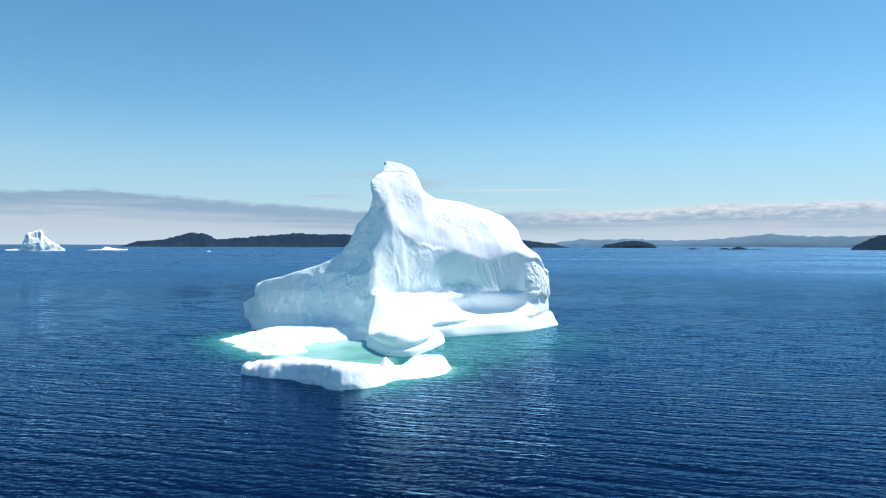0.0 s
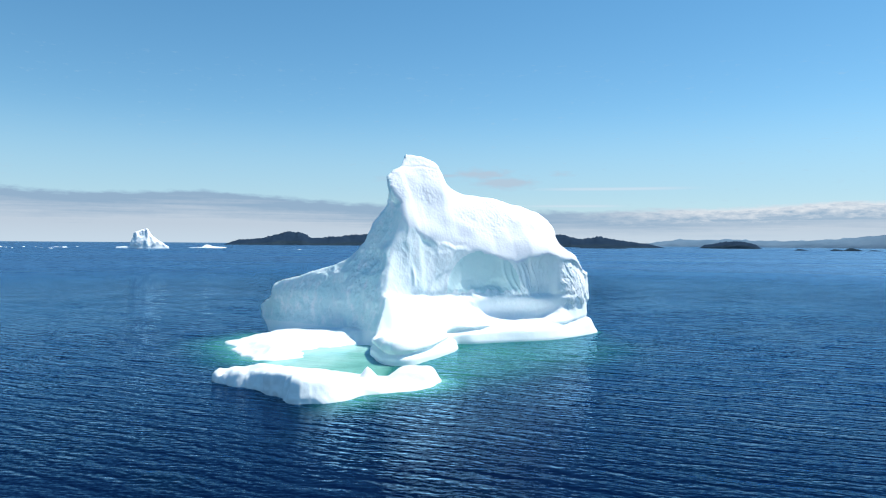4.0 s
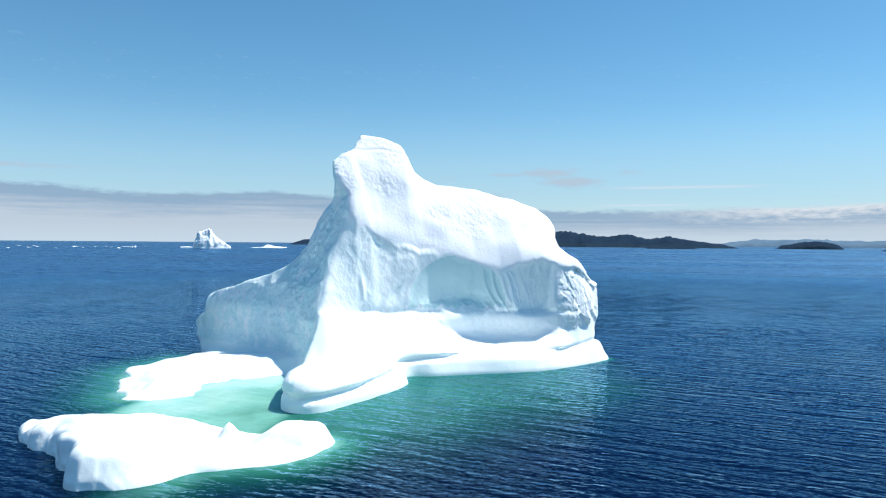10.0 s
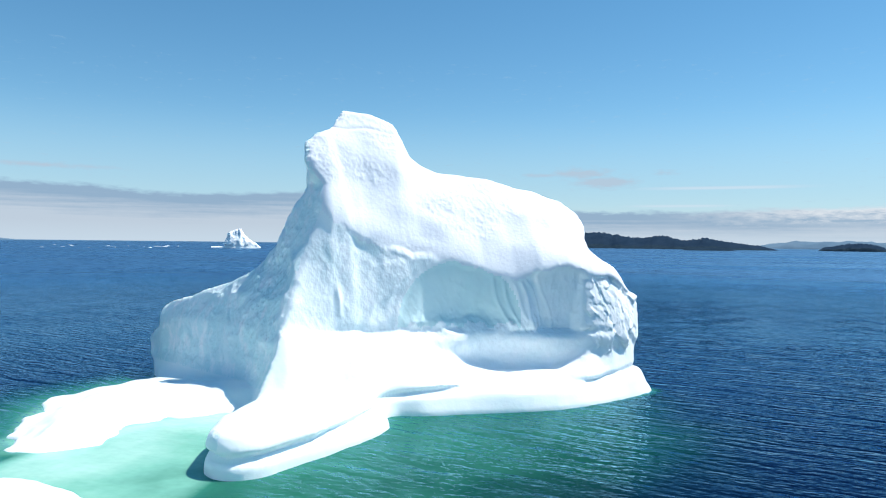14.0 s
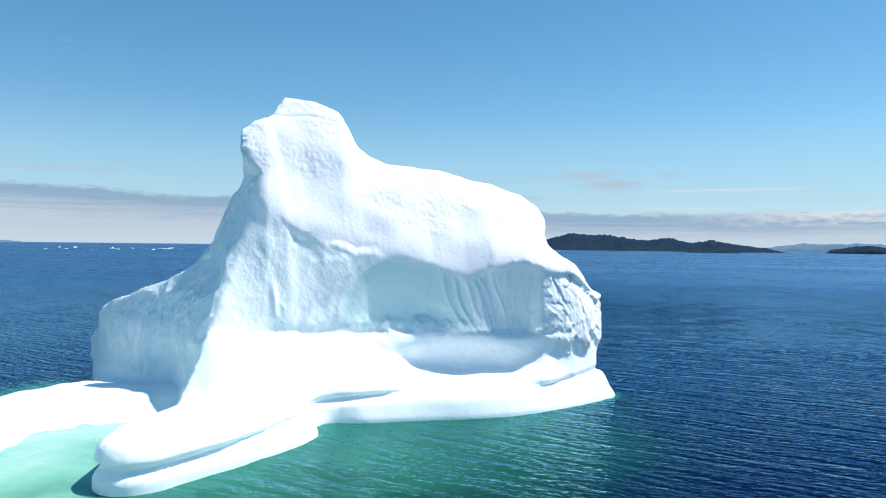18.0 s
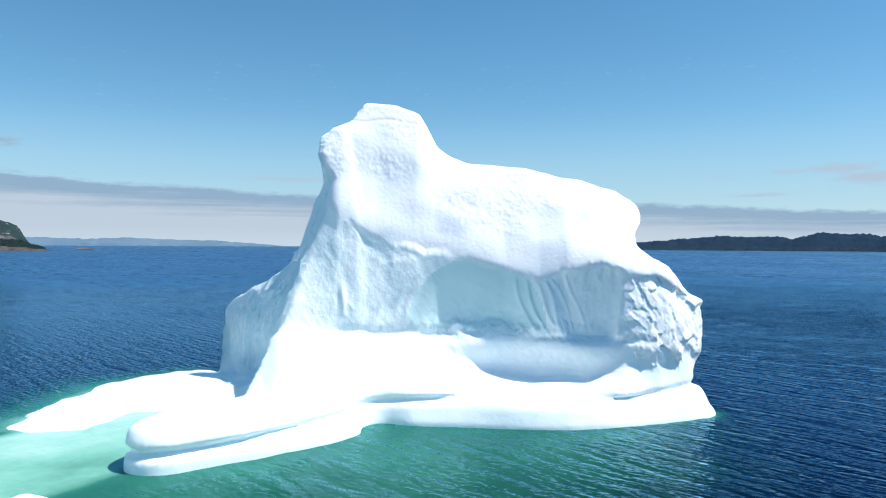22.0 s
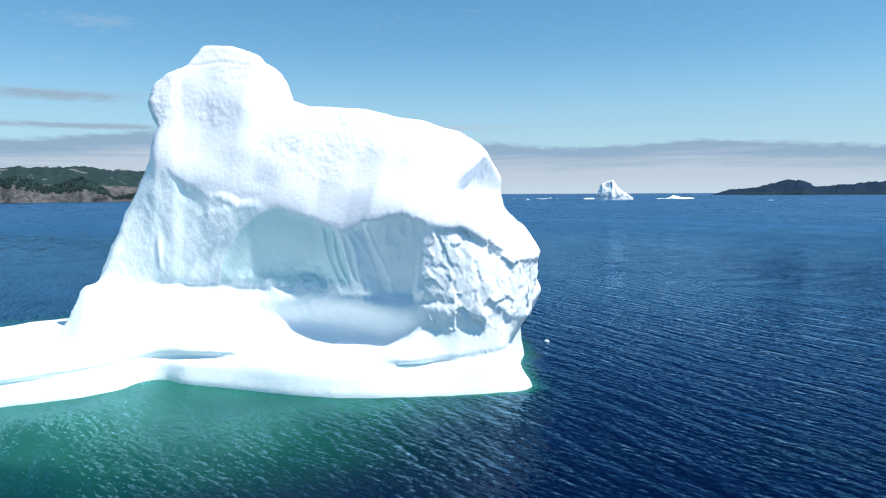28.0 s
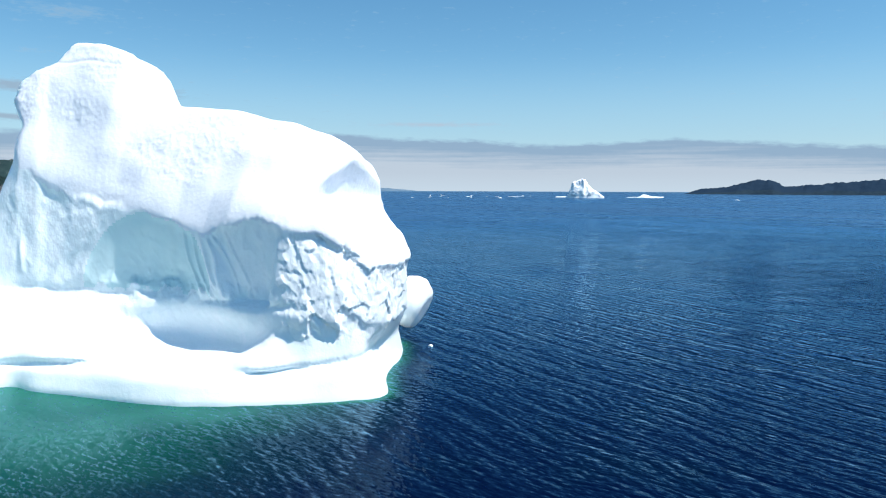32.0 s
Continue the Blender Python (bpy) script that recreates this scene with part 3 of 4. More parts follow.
def build_berg():
    h = 0.24
    gx, gy, gz = np.arange(-37, 27, h), np.arange(91, 155, h), np.arange(-1.2, 30.4, h)
    x, y = np.meshgrid(gx, gy, indexing="ij")
    verts, quads = surface_net(berg_field(x, y, gz), (gx[0], gy[0], gz[0]), h)
    verts = relaxed(relaxed(verts, quads), quads)
    _, fn = point_normals(verts, quads)
    cen = verts[quads].mean(1)
    rel = cen[:, :2] - np.array(ARETE)
    s, d, z = rel @ np.array(ALONG), rel @ np.array(OUT), cen[:, 2]
    qf = (cen[:, :2] - np.array(LEFT_A)) @ np.array(LEFT_U)
    lipz = lip_height(s)
    fnn = fn / np.linalg.norm(fn, axis=1)[:, None]
    shelf = np.interp(s, SHELF_S, SHELF_Z)
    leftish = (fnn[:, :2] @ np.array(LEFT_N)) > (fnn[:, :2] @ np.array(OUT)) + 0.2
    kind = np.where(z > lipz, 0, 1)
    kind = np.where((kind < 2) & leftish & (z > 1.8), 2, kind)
    kind = np.where((z < shelf - 0.1) & ~leftish, 3, kind)
    kind = np.where((z < 1.9) & leftish, 3, kind)
    kind = np.where((kind == 3) & (d > 7.0) & (s < 6), 4, kind)
    kind = np.where((kind == 3) & (qf > 2.0) & (z < 1.9) & (cen[:, 1] < 121), 5, kind)
    kind = np.where((kind == 1) & (s + 0.4 * np.sin(1.1 * z) > 28.9) & (z > 4.9), 6, kind)
    # faces inside the alcoves get the ice with painted shade
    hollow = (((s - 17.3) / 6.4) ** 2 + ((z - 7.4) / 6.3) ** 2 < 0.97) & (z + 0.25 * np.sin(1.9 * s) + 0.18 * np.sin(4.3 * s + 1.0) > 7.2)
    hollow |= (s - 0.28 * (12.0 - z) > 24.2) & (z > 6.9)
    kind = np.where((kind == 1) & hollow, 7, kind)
    kind = tidy(kind, quads, len(verts))
    verts, quads = refined(verts, quads)
    kind = np.tile(kind, 4)
    verts = relaxed(verts, quads)
    nor, _ = point_normals(verts, quads)
    rel = verts[:, :2] - np.array(ARETE)
    s, d, z = rel @ np.array(ALONG), rel @ np.array(OUT), verts[:, 2]
    q = (verts[:, :2] - np.array(LEFT_A)) @ np.array(LEFT_U)
    lipz = lip_height(s)
    facing, leftward = nor[:, :2] @ np.array(OUT), nor[:, :2] @ np.array(LEFT_N)
    above = step01(-0.4, 0.6, z - lipz)
    side = step01(0.2, 0.5, leftward - facing) * step01(1.5, 2.5, z) * step01(-0.5, 2.5, q)
    crag = step01(28.5, 31, s) * step01(3.5, 5.5, z) * step01(12.6, 11.6, z) * (1 - above)
    sheer = (1 - above) * (1 - side) * step01(3.0, 6.0, z) * (1 - crag)
    stretch = np.stack([s, d, z], 1)
    patch = step01(-0.25, 0.35, fractal(verts * np.array([0.16, 0.16, 0.22]), 2, 15))  # dimpled and wind-smoothed stretches of the snow
    move = above * (0.30 * fractal(verts * 0.2, 2, 3) + patch * (0.035 * fractal(verts * 1.5, 2, 9) + 0.02 * ridged(verts * np.array([2.2, 2.2, 1.3]), 2, 10)))
    move += sheer * (0.05 * fractal(stretch * np.array([0.4, 0.3, 0.3]), 3, 5) + 0.025 * ridged(np.stack([0.5 * s + 0.35 * z, 0.4 * d, 0.35 * z - 0.2 * s], 1) + 3, 3, 6))
    move += side * (0.14 * ridged(verts * np.array([0.35, 0.35, 0.25]), 4, 11) + 0.07 * fractal(verts * 0.9, 3, 13))
    shard = np.stack([s - 0.6 * d + 0.15 * fractal(verts * 0.8, 2, 20), z], 1)
    move += crag * (0.34 * shards(shard @ np.array([[0.9, -0.2], [0.25, 0.5]]), 2.1, 21) + 0.13 * shards(shard @ np.array([[0.85, 0.3], [-0.4, 0.7]]), 0.95, 25) + 0.05 * shards(shard, 0.5, 29))
    niche = step01(23.5, 25, s) * step01(30.2, 29, s) * step01(6.5, 7.5, z) * (1 - above)
    move += niche * (-0.2 * facets(np.stack([s + 0.28 * z, 0.22 * z], 1), 1.15, 33) - 0.07 * facets(np.stack([s - 0.2 * z, 0.5 * z], 1), 0.6, 35))
    plain = sheer * step01(1.02, 1.1, np.sqrt(((s - 17.3) / 6.4) ** 2 + ((z - 7.4) / 6.3) ** 2)) * step01(16, 12, s)
    move += plain * (0.07 * facets(np.stack([s + 0.5 * z, 0.6 * z], 1), 1.9, 36) - 0.05 * facets(np.stack([s - 0.4 * z, 0.5 * z], 1), 0.8, 37))
    band = step01(11, 14, s) * step01(30, 27, s) * step01(5.8, 6.8, z) * step01(9.3, 7.6, z) * (1 - above)
    move += band * (-0.05 * facets(np.stack([s - 0.3 * z, 0.8 * z], 1), 0.8, 27) + 0.06 * fractal(verts * 2.2, 2, 28))
    move += 0.25 * np.exp(-((s - 5.1 - 0.1 * (10 - z)) / 0.28) ** 2 - ((z - 9.9) / 1.2) ** 2) * sheer  # a flake standing proud
    for s0, lean in ((20.9, 0.34), (21.7, 0.42), (22.5, 0.50), (23.3, 0.40), (24.1, 0.46), (25.6, 0.30)):  # thin raised veins between the alcoves
        off = s - s0 - lean * (11.5 - z) - 0.25 * np.sin(0.9 * z + s0)
        move += 0.13 * np.exp(-(off / 0.18) ** 2) * step01(6.6, 7.4, z + 0.5 * np.sin(3 * s0)) * step01(0.0, 0.6, lipz - z)
    for s0, z0, w, tall in ((21.8, 2.1, 0.9, 0.3), (27.2, 2.15, 1.2, 0.35), (17.5, 2.6, 1.3, 0.25)):  # dimples in the ledge
        move -= 0.35 * step01(-0.2, 0.3, facing) * np.exp(-((s - s0) / w) ** 2 - ((z - z0) / tall) ** 2)
    move -= 0.055 * above * np.exp(-((z - 27.3 + 0.05 * s + 0.1 * np.sin(1.3 * s)) / 0.16) ** 2) * step01(13, 10, s)
    move += step01(4.5, 2.5, z) * 0.07 * fractal(verts * 0.3, 2, 31)
    verts = verts + nor * move[:, None]
    nor, _ = point_normals(verts, quads)
    root = tagged(new("iceberg"), "tall white wedge-shaped iceberg with an alcoved sheer face, afloat", "iceberg")
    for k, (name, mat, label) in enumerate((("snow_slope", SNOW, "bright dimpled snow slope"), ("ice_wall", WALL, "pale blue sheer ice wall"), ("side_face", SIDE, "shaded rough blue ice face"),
                                            ("wave_cut_ledge", LEDGE, "smooth white wave-cut ledge"), ("pedestal", LEDGE, "rounded grooved ice pedestal"), ("ice_tongue", LEDGE, "flat white ice tongue"), ("crag", CRAG, "bright broken craggy ice"), ("alcove", SHADE_ICE, "smooth ice of the domed alcoves, teal shade painted in"))):
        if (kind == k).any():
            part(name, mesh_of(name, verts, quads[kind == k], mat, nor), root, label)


build_berg()


def build_floe():
    h = 0.22
    gx, gy, gz = np.arange(-24, 5, h), np.arange(70, 92, h), np.arange(-0.8, 3.2, h)
    x, y = np.meshgrid(gx, gy, indexing="ij")
    dist = outline_distance(rounded(FLOE), x, y)
    # a high brow along the western edge, falling gently to the east, with a fin and a flat-topped hump
    w = (x + 21.4) * 0.593 + (y - 80.6) * 0.806
    lump = 0.55 * fractal(np.stack([x.ravel() * 0.38, y.ravel() * 0.38, 0 * x.ravel()], 1), 2, 43).reshape(x.shape)
    brow = np.exp(-(np.clip(w - 2.0, 0, 30) / 5.2) ** 2) * (0.45 + 0.55 * step01(-21, -15.5, x - 0.25 * (y - 80)))
    top = 0.28 + 1.95 * brow * step01(92, 84, y)
    top = np.maximum(top, 1.9 - 1.5 * np.hypot(np.where(x > -5.6, 0.75, 1.3) * (x + 5.6), (y - 83.6) * 1.1))
    top = np.maximum(top, 0.2 + 1.25 * step01(-0.1, 0.9, -dist) * step01(-4.2, -1.6, x) * step01(81.8, 83.8, y))
    west = step01(2.5, 0.5, w)
    f = smax(z_minus(top + 0.5 * lump * west, gz), (dist + 1.1 * lump * west)[:, :, None] + (0.6 - 0.45 * west)[:, :, None] * np.clip(gz, 0, 4)[None, None, :], 0.6)
    verts, quads = surface_net(f, (gx[0], gy[0], gz[0]), h)
    verts, quads = refined(relaxed(relaxed(verts, quads), quads), quads)
    verts = relaxed(verts, quads)
    nor, _ = point_normals(verts, quads)
    steep = step01(2.2, 0.8, (verts[:, 0] + 21.4) * 0.593 + (verts[:, 1] - 80.6) * 0.806)
    verts = verts + nor * (0.10 * fractal(verts * 0.5, 3, 41) + 0.22 * steep * ridged(verts * np.array([0.5, 0.5, 0.25]), 2, 45))[:, None]
    nor, _ = point_normals(verts, quads)
    c = verts[quads].mean(1)
    w = (c[:, 0] + 21.4) * 0.593 + (c[:, 1] - 80.6) * 0.806
    kind = np.where(w < 2.0, 1, 0)
    kind = np.where(np.hypot(c[:, 0] + 5.4, c[:, 1] - 83.6) < 1.5, 2, kind)
    kind = tidy(np.where((c[:, 0] > -3.6) & (c[:, 1] > 82.4), 3, kind), quads, len(verts))
    root = tagged(new("ice_floe"), "low white ice floe with a steep blue brow, afloat", "ice floe")
    for k, (name, label) in enumerate((("slab", ""), ("brow", "steep pale blue brow"), ("fin", ""), ("hump", "flat-topped hump"))):
        part(name, mesh_of(name, verts, quads[kind == k], LEDGE, nor), root, label)


def z_minus(top, gz):
    return (gz[None, None, :] - top[:, :, None]) * 0.8


build_floe()


# ---- the sea: one sheet to the horizon ----
def graded(lo, hi, fine, far):
    out, step, v = list(np.arange(lo, hi, fine)), fine, hi
    up, down = [], []
    while v < far:
        up.append(v)
        step *= 1.09
        v += step
    step, v = fine, lo - fine
    while v > -far:
        down.append(v)
        step *= 1.09
        v -= step
    return np.array([-far] + down[::-1] + out + up + [far])


def build_sea():
    gx, gy = graded(-66, 72, 0.42, 4950), graded(34, 160, 0.42, 4950)
    x, y = np.meshgrid(gx, gy, indexing="ij")
    near = step01(420, 60, np.hypot(x - 8, y - 98))
    flatten = np.stack([x.ravel() / 14, y.ravel() / 14, 0 * x.ravel()], 1)
    bend, fresh = 1.6 * value_noise(flatten, 51).reshape(x.shape), 0.75 + 0.5 * value_noise(flatten * 0.6 + 9, 52).reshape(x.shape)
    z = np.zeros_like(x)
    rng = np.random.RandomState(4)
    for k in range(34):
        lam = 2.2 * 1.035 ** k
        a, ph = radians(75 + rng.normal(0, 13)), rng.uniform(0, 6.28)
        wave = np.sin(2 * math.pi / lam * (x * math.cos(a) + y * math.sin(a)) + ph + bend * rng.uniform(0.4, 1.3))
        z += 0.0026 * lam ** 0.35 * (2 * (0.5 + 0.5 * wave) ** 1.7 - 0.9)
    z *= near * fresh
    ice = np.minimum(outline_distance(rounded(WATERLINE), x, y), outline_distance(rounded(TONGUE), x, y))
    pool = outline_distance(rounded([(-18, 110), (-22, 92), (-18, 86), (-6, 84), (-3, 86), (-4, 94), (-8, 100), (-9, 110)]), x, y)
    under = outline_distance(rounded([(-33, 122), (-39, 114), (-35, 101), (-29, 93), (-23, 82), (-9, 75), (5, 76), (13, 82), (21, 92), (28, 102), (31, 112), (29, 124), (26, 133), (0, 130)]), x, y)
    # green glow of submerged ice, painted into the sea colour by outline distance
    glow_tint = 0.65 * step01(4, -12, under) * (1 - 0.22 * step01(2, 20, x + 0.4 * (112 - y))) * (0.25 + 0.75 * step01(-19, -6, 0.55 * x + 0.83 * (y - 86)))
    glow_tint = np.maximum(glow_tint, 0.55 * step01(2.0, 0, ice))
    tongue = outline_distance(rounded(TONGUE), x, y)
    glow_tint = np.maximum(glow_tint, 0.84 * step01(11.5, -3, tongue) * step01(-4, -16, x))
    glow_tint = np.maximum(glow_tint, (0.79 + 0.13 * step01(10, 0.5, tongue)) * step01(4.5, -2.0, pool))
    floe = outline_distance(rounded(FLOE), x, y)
    glow_tint = np.maximum(glow_tint, 0.77 * step01(8.5, -1.5, floe) * step01(-11, -4, x))
    still = step01(3, -2, pool)
    z *= 1 - 0.8 * still
    nx, ny = x.shape
    idx = np.arange(nx * ny).reshape(nx, ny)
    quads = np.stack([idx[:-1, :-1], idx[1:, :-1], idx[1:, 1:], idx[:-1, 1:]], -1).reshape(-1, 4)
    me = mesh_of("sea", np.stack([x.ravel(), y.ravel(), z.ravel()], 1), quads, SEA)
    me.attributes.new("glow_tint", "FLOAT", "POINT").data.foreach_set("value", glow_tint.ravel().astype(np.float32))
    me.attributes.new("pool", "FLOAT", "POINT").data.foreach_set("value", still.ravel().astype(np.float32))
    me.attributes.new("chop", "FLOAT", "POINT").data.foreach_set("value", (1 - near).ravel().astype(np.float32))
    tagged(new("water", me), "deep blue rippled sea, green over submerged ice", "sea", kind="structure")


build_sea()


# ---- distance: islands, headlands, hills ----
def land_material(name, low, high, scale, rough=0.9, depth=1.2, spot=None):
    m, n, l, b = material(name, rough)
    big, fine = noise_node(n, l, scale, 4.0), noise_node(n, l, scale * 7, 5.0, 0.65)
    tone = ramp(n, l, big, [(0.35, low), (0.65, high)])
    tone = mixed(n, l, 0.5, tone, ramp(n, l, fine, [(0.35, low), (0.68, high)]))
    if spot:
        tone = mixed(n, l, ramp(n, l, noise_node(n, l, spot[0], 5.0, 0.65, (1, 1, 1.6)), [(spot[1], (0, 0, 0)), (spot[1] + 0.04, (1, 1, 1))]), tone, spot[2])
    l.new(tone, b.inputs["Base Color"])
    l.new(bump(n, l, fine, 0.9, depth), b.inputs["Normal"])
    b.inputs["Specular IOR Level"].default_value = 0.0
    return m


ROCK = land_material("weathered_cliff_rock", (0.02, 0.024, 0.03), (0.23, 0.225, 0.225), 0.1, depth=3.0, spot=(0.05, 0.62, (0.15, 0.085, 0.06)))
RED_ROCK = land_material("reddish_shore_rock", (0.045, 0.042, 0.044), (0.165, 0.14, 0.13), 0.07, depth=2.0)
WOOD = land_material("spruce_wood_slope", (0.017, 0.036, 0.040), (0.036, 0.062, 0.062), 0.05, spot=(0.03, 0.6, (0.2, 0.2, 0.2)))
# far land: the blue of distance haze is mixed into these base colours
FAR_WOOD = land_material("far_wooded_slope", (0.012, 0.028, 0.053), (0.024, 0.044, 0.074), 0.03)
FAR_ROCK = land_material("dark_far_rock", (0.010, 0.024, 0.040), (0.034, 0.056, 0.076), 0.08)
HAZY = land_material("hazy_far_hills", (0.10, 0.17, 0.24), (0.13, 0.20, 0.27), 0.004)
FOLIAGE = land_material("spruce_needles", (0.016, 0.032, 0.034), (0.030, 0.050, 0.046), 0.1)


def land(name, label, centre, knots, far, thick, shore, slope, rock_share=0.35, rough=6.0, seed=1, category="island", step=5.0):
    """A strip of land seen across the water: knots are (bearing in degrees, ridge height), far its distance."""
    az, hs = np.array([k[0] for k in knots], float), np.array([k[1] for k in knots], float)
    n = max(24, int(radians(az[-1] - az[0]) * far / step))
    a = np.linspace(az[0], az[-1], n)
    ridge = np.interp(a, az, hs)
    t = np.array([0.0, 0.03, 0.07, 0.12, 0.2, 0.32, 0.46, 0.6, 0.75, 0.9, 1.0])
    lift = np.array([-0.06, 0.08, 0.5 * rock_share + 0.06, rock_share, 0.6, 0.84, 1.0, 0.97, 0.8, 0.4, -0.05])
    A, T = np.meshgrid(np.radians(a), t, indexing="ij")
    wob = fractal(np.stack([a * far / 3400, a * 0 + seed, a * 0], 1), 3, seed)[:, None]
    R = far + thick * T * np.clip(0.4 + 0.6 * ridge / max(hs), 0.25, 1)[:, None] + min(0.10 * thick, 12.0) * wob * (1 - T)
    X, Y = centre[0] + R * np.sin(A), centre[1] + R * np.cos(A)
    Z = ridge[:, None] * lift[None, :] - 0.5
    p = np.stack([X.ravel(), Y.ravel(), Z.ravel() * 2], 1)
    bumpy = (fractal(p / (rough * 6), 4, seed + 5) * rough * 0.55 + ridged(p / (rough * 2.2), 2, seed + 8) * rough * 0.16).reshape(X.shape)
    Z = Z + bumpy * np.clip(ridge / 30, 0.12, 1)[:, None] * np.clip(T * 9, 0, 1) * np.clip((1 - T) * 6, 0, 1)
    shag = np.random.RandomState(seed).uniform(-1, 1, Z.shape)
    Z = Z + shag * 2.2 * np.clip(ridge / 30, 0, 1)[:, None] * step01(0.15, 0.3, T) * step01(0.95, 0.8, T)
    Rj = bumpy * 1.4 * np.clip((0.3 - T) * 5, 0, 1)
    X, Y = X + Rj * np.sin(A), Y + Rj * np.cos(A)
    verts = np.stack([X.ravel(), Y.ravel(), Z.ravel()], 1)
    idx = np.arange(n * len(t)).reshape(n, len(t))
    quads = np.stack([idx[:-1, :-1], idx[1:, :-1], idx[1:, 1:], idx[:-1, 1:]], -1)
    nor, _ = point_normals(verts, quads.reshape(-1, 4))
    root = tagged(new(name), label, category)
    cut = 3
    part("rock_shore", mesh_of("rock_shore", verts, quads[:, :cut].reshape(-1, 4), shore, nor), root)
    part("wooded_slope", mesh_of("wooded_slope", verts, quads[:, cut:].reshape(-1, 4), slope, nor), root)
    return verts.reshape(n, len(t), 3), root


HOME = (15, 25)
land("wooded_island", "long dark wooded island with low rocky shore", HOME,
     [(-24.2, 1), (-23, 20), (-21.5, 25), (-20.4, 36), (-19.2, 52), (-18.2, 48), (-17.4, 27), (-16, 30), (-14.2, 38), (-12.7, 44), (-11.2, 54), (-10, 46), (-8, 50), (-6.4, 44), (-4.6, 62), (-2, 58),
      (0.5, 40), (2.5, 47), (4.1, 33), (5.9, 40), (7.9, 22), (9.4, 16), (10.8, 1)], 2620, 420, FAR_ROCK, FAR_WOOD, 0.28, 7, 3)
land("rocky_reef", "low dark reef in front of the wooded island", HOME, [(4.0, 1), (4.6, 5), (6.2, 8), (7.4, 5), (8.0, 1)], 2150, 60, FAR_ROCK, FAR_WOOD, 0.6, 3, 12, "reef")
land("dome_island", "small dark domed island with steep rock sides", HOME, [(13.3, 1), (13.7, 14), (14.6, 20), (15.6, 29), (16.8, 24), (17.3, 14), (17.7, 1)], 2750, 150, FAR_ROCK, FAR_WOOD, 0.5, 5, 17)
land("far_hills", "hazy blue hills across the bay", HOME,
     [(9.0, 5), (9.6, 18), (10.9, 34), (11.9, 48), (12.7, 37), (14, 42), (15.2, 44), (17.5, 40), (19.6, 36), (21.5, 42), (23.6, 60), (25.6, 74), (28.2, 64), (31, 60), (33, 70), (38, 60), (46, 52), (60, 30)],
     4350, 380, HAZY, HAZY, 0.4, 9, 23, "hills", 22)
for k, (b, w, hh) in enumerate(((20.3, 0.5, 5), (22.6, 0.5, 6), (23.6, 0.7, 8.5), (24.9, 0.5, 3.5))):
    land("sea_rock", "small dark bare rock awash in the sea", HOME, [(b - w, 0.5), (b - 0.3 * w, hh), (b + 0.4 * w, 0.7 * hh), (b + w, 0.5)], 2140 + 15 * k, 30, FAR_ROCK, FAR_ROCK, 0.6, 2, 40 + k, "rock", 4)
land("wooded_point", "dark wooded headland falling steeply to the water", HOME, [(30.9, 1), (31.2, 14), (32.1, 30), (33.2, 46), (36, 62), (42, 60), (55, 50)], 2300, 300, FAR_ROCK, FAR_WOOD, 0.3, 7, 29, "headland")

WEST = (50, 80)
land("high_headland", "high wooded headland with pale grey cliffs", WEST,
     [(-104, 40), (-95, 66), (-85, 72), (-79, 75), (-75, 79), (-73.2, 80), (-71.7, 75), (-70, 73), (-68, 69), (-66.2, 65), (-65.5, 60), (-65.0, 50), (-64.6, 28), (-64.1, 3)], 1700, 420, ROCK, WOOD, 0.45, 5, 33, "headland", 6)
cliff, _ = land("cliff_point", "wooded point with fissured grey and rust cliffs", WEST,
                [(-100, 44), (-90, 46), (-84, 42), (-79, 44), (-77.2, 45), (-76.2, 40), (-75.3, 29), (-74.3, 36), (-73, 46), (-72.1, 35), (-71.4, 22), (-70.8, 2)], 1420, 170, ROCK, WOOD, 0.62, 8, 37, "headland", 4)
low, _ = land("low_point", "low wooded point with a reddish rock shore", WEST,
              [(-71.3, 4), (-70, 12), (-68.3, 18), (-66.6, 20), (-65, 17), (-64.3, 10), (-63.6, 5), (-63.1, 1)], 1480, 120, RED_ROCK, WOOD, 0.55, 5, 43, "headland", 4)
land("sea_rock", "small bare rock islet off the low point", WEST, [(-61.8, 0.5), (-61.3, 4), (-60.8, 5.5), (-60.4, 3), (-60, 0.5)], 1650, 35, RED_ROCK, ROCK, 0.6, 2, 47, "rock", 4)
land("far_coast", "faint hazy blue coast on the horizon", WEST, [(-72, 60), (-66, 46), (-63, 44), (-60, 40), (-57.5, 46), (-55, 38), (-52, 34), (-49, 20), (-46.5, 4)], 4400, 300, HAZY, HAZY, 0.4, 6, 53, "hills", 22)


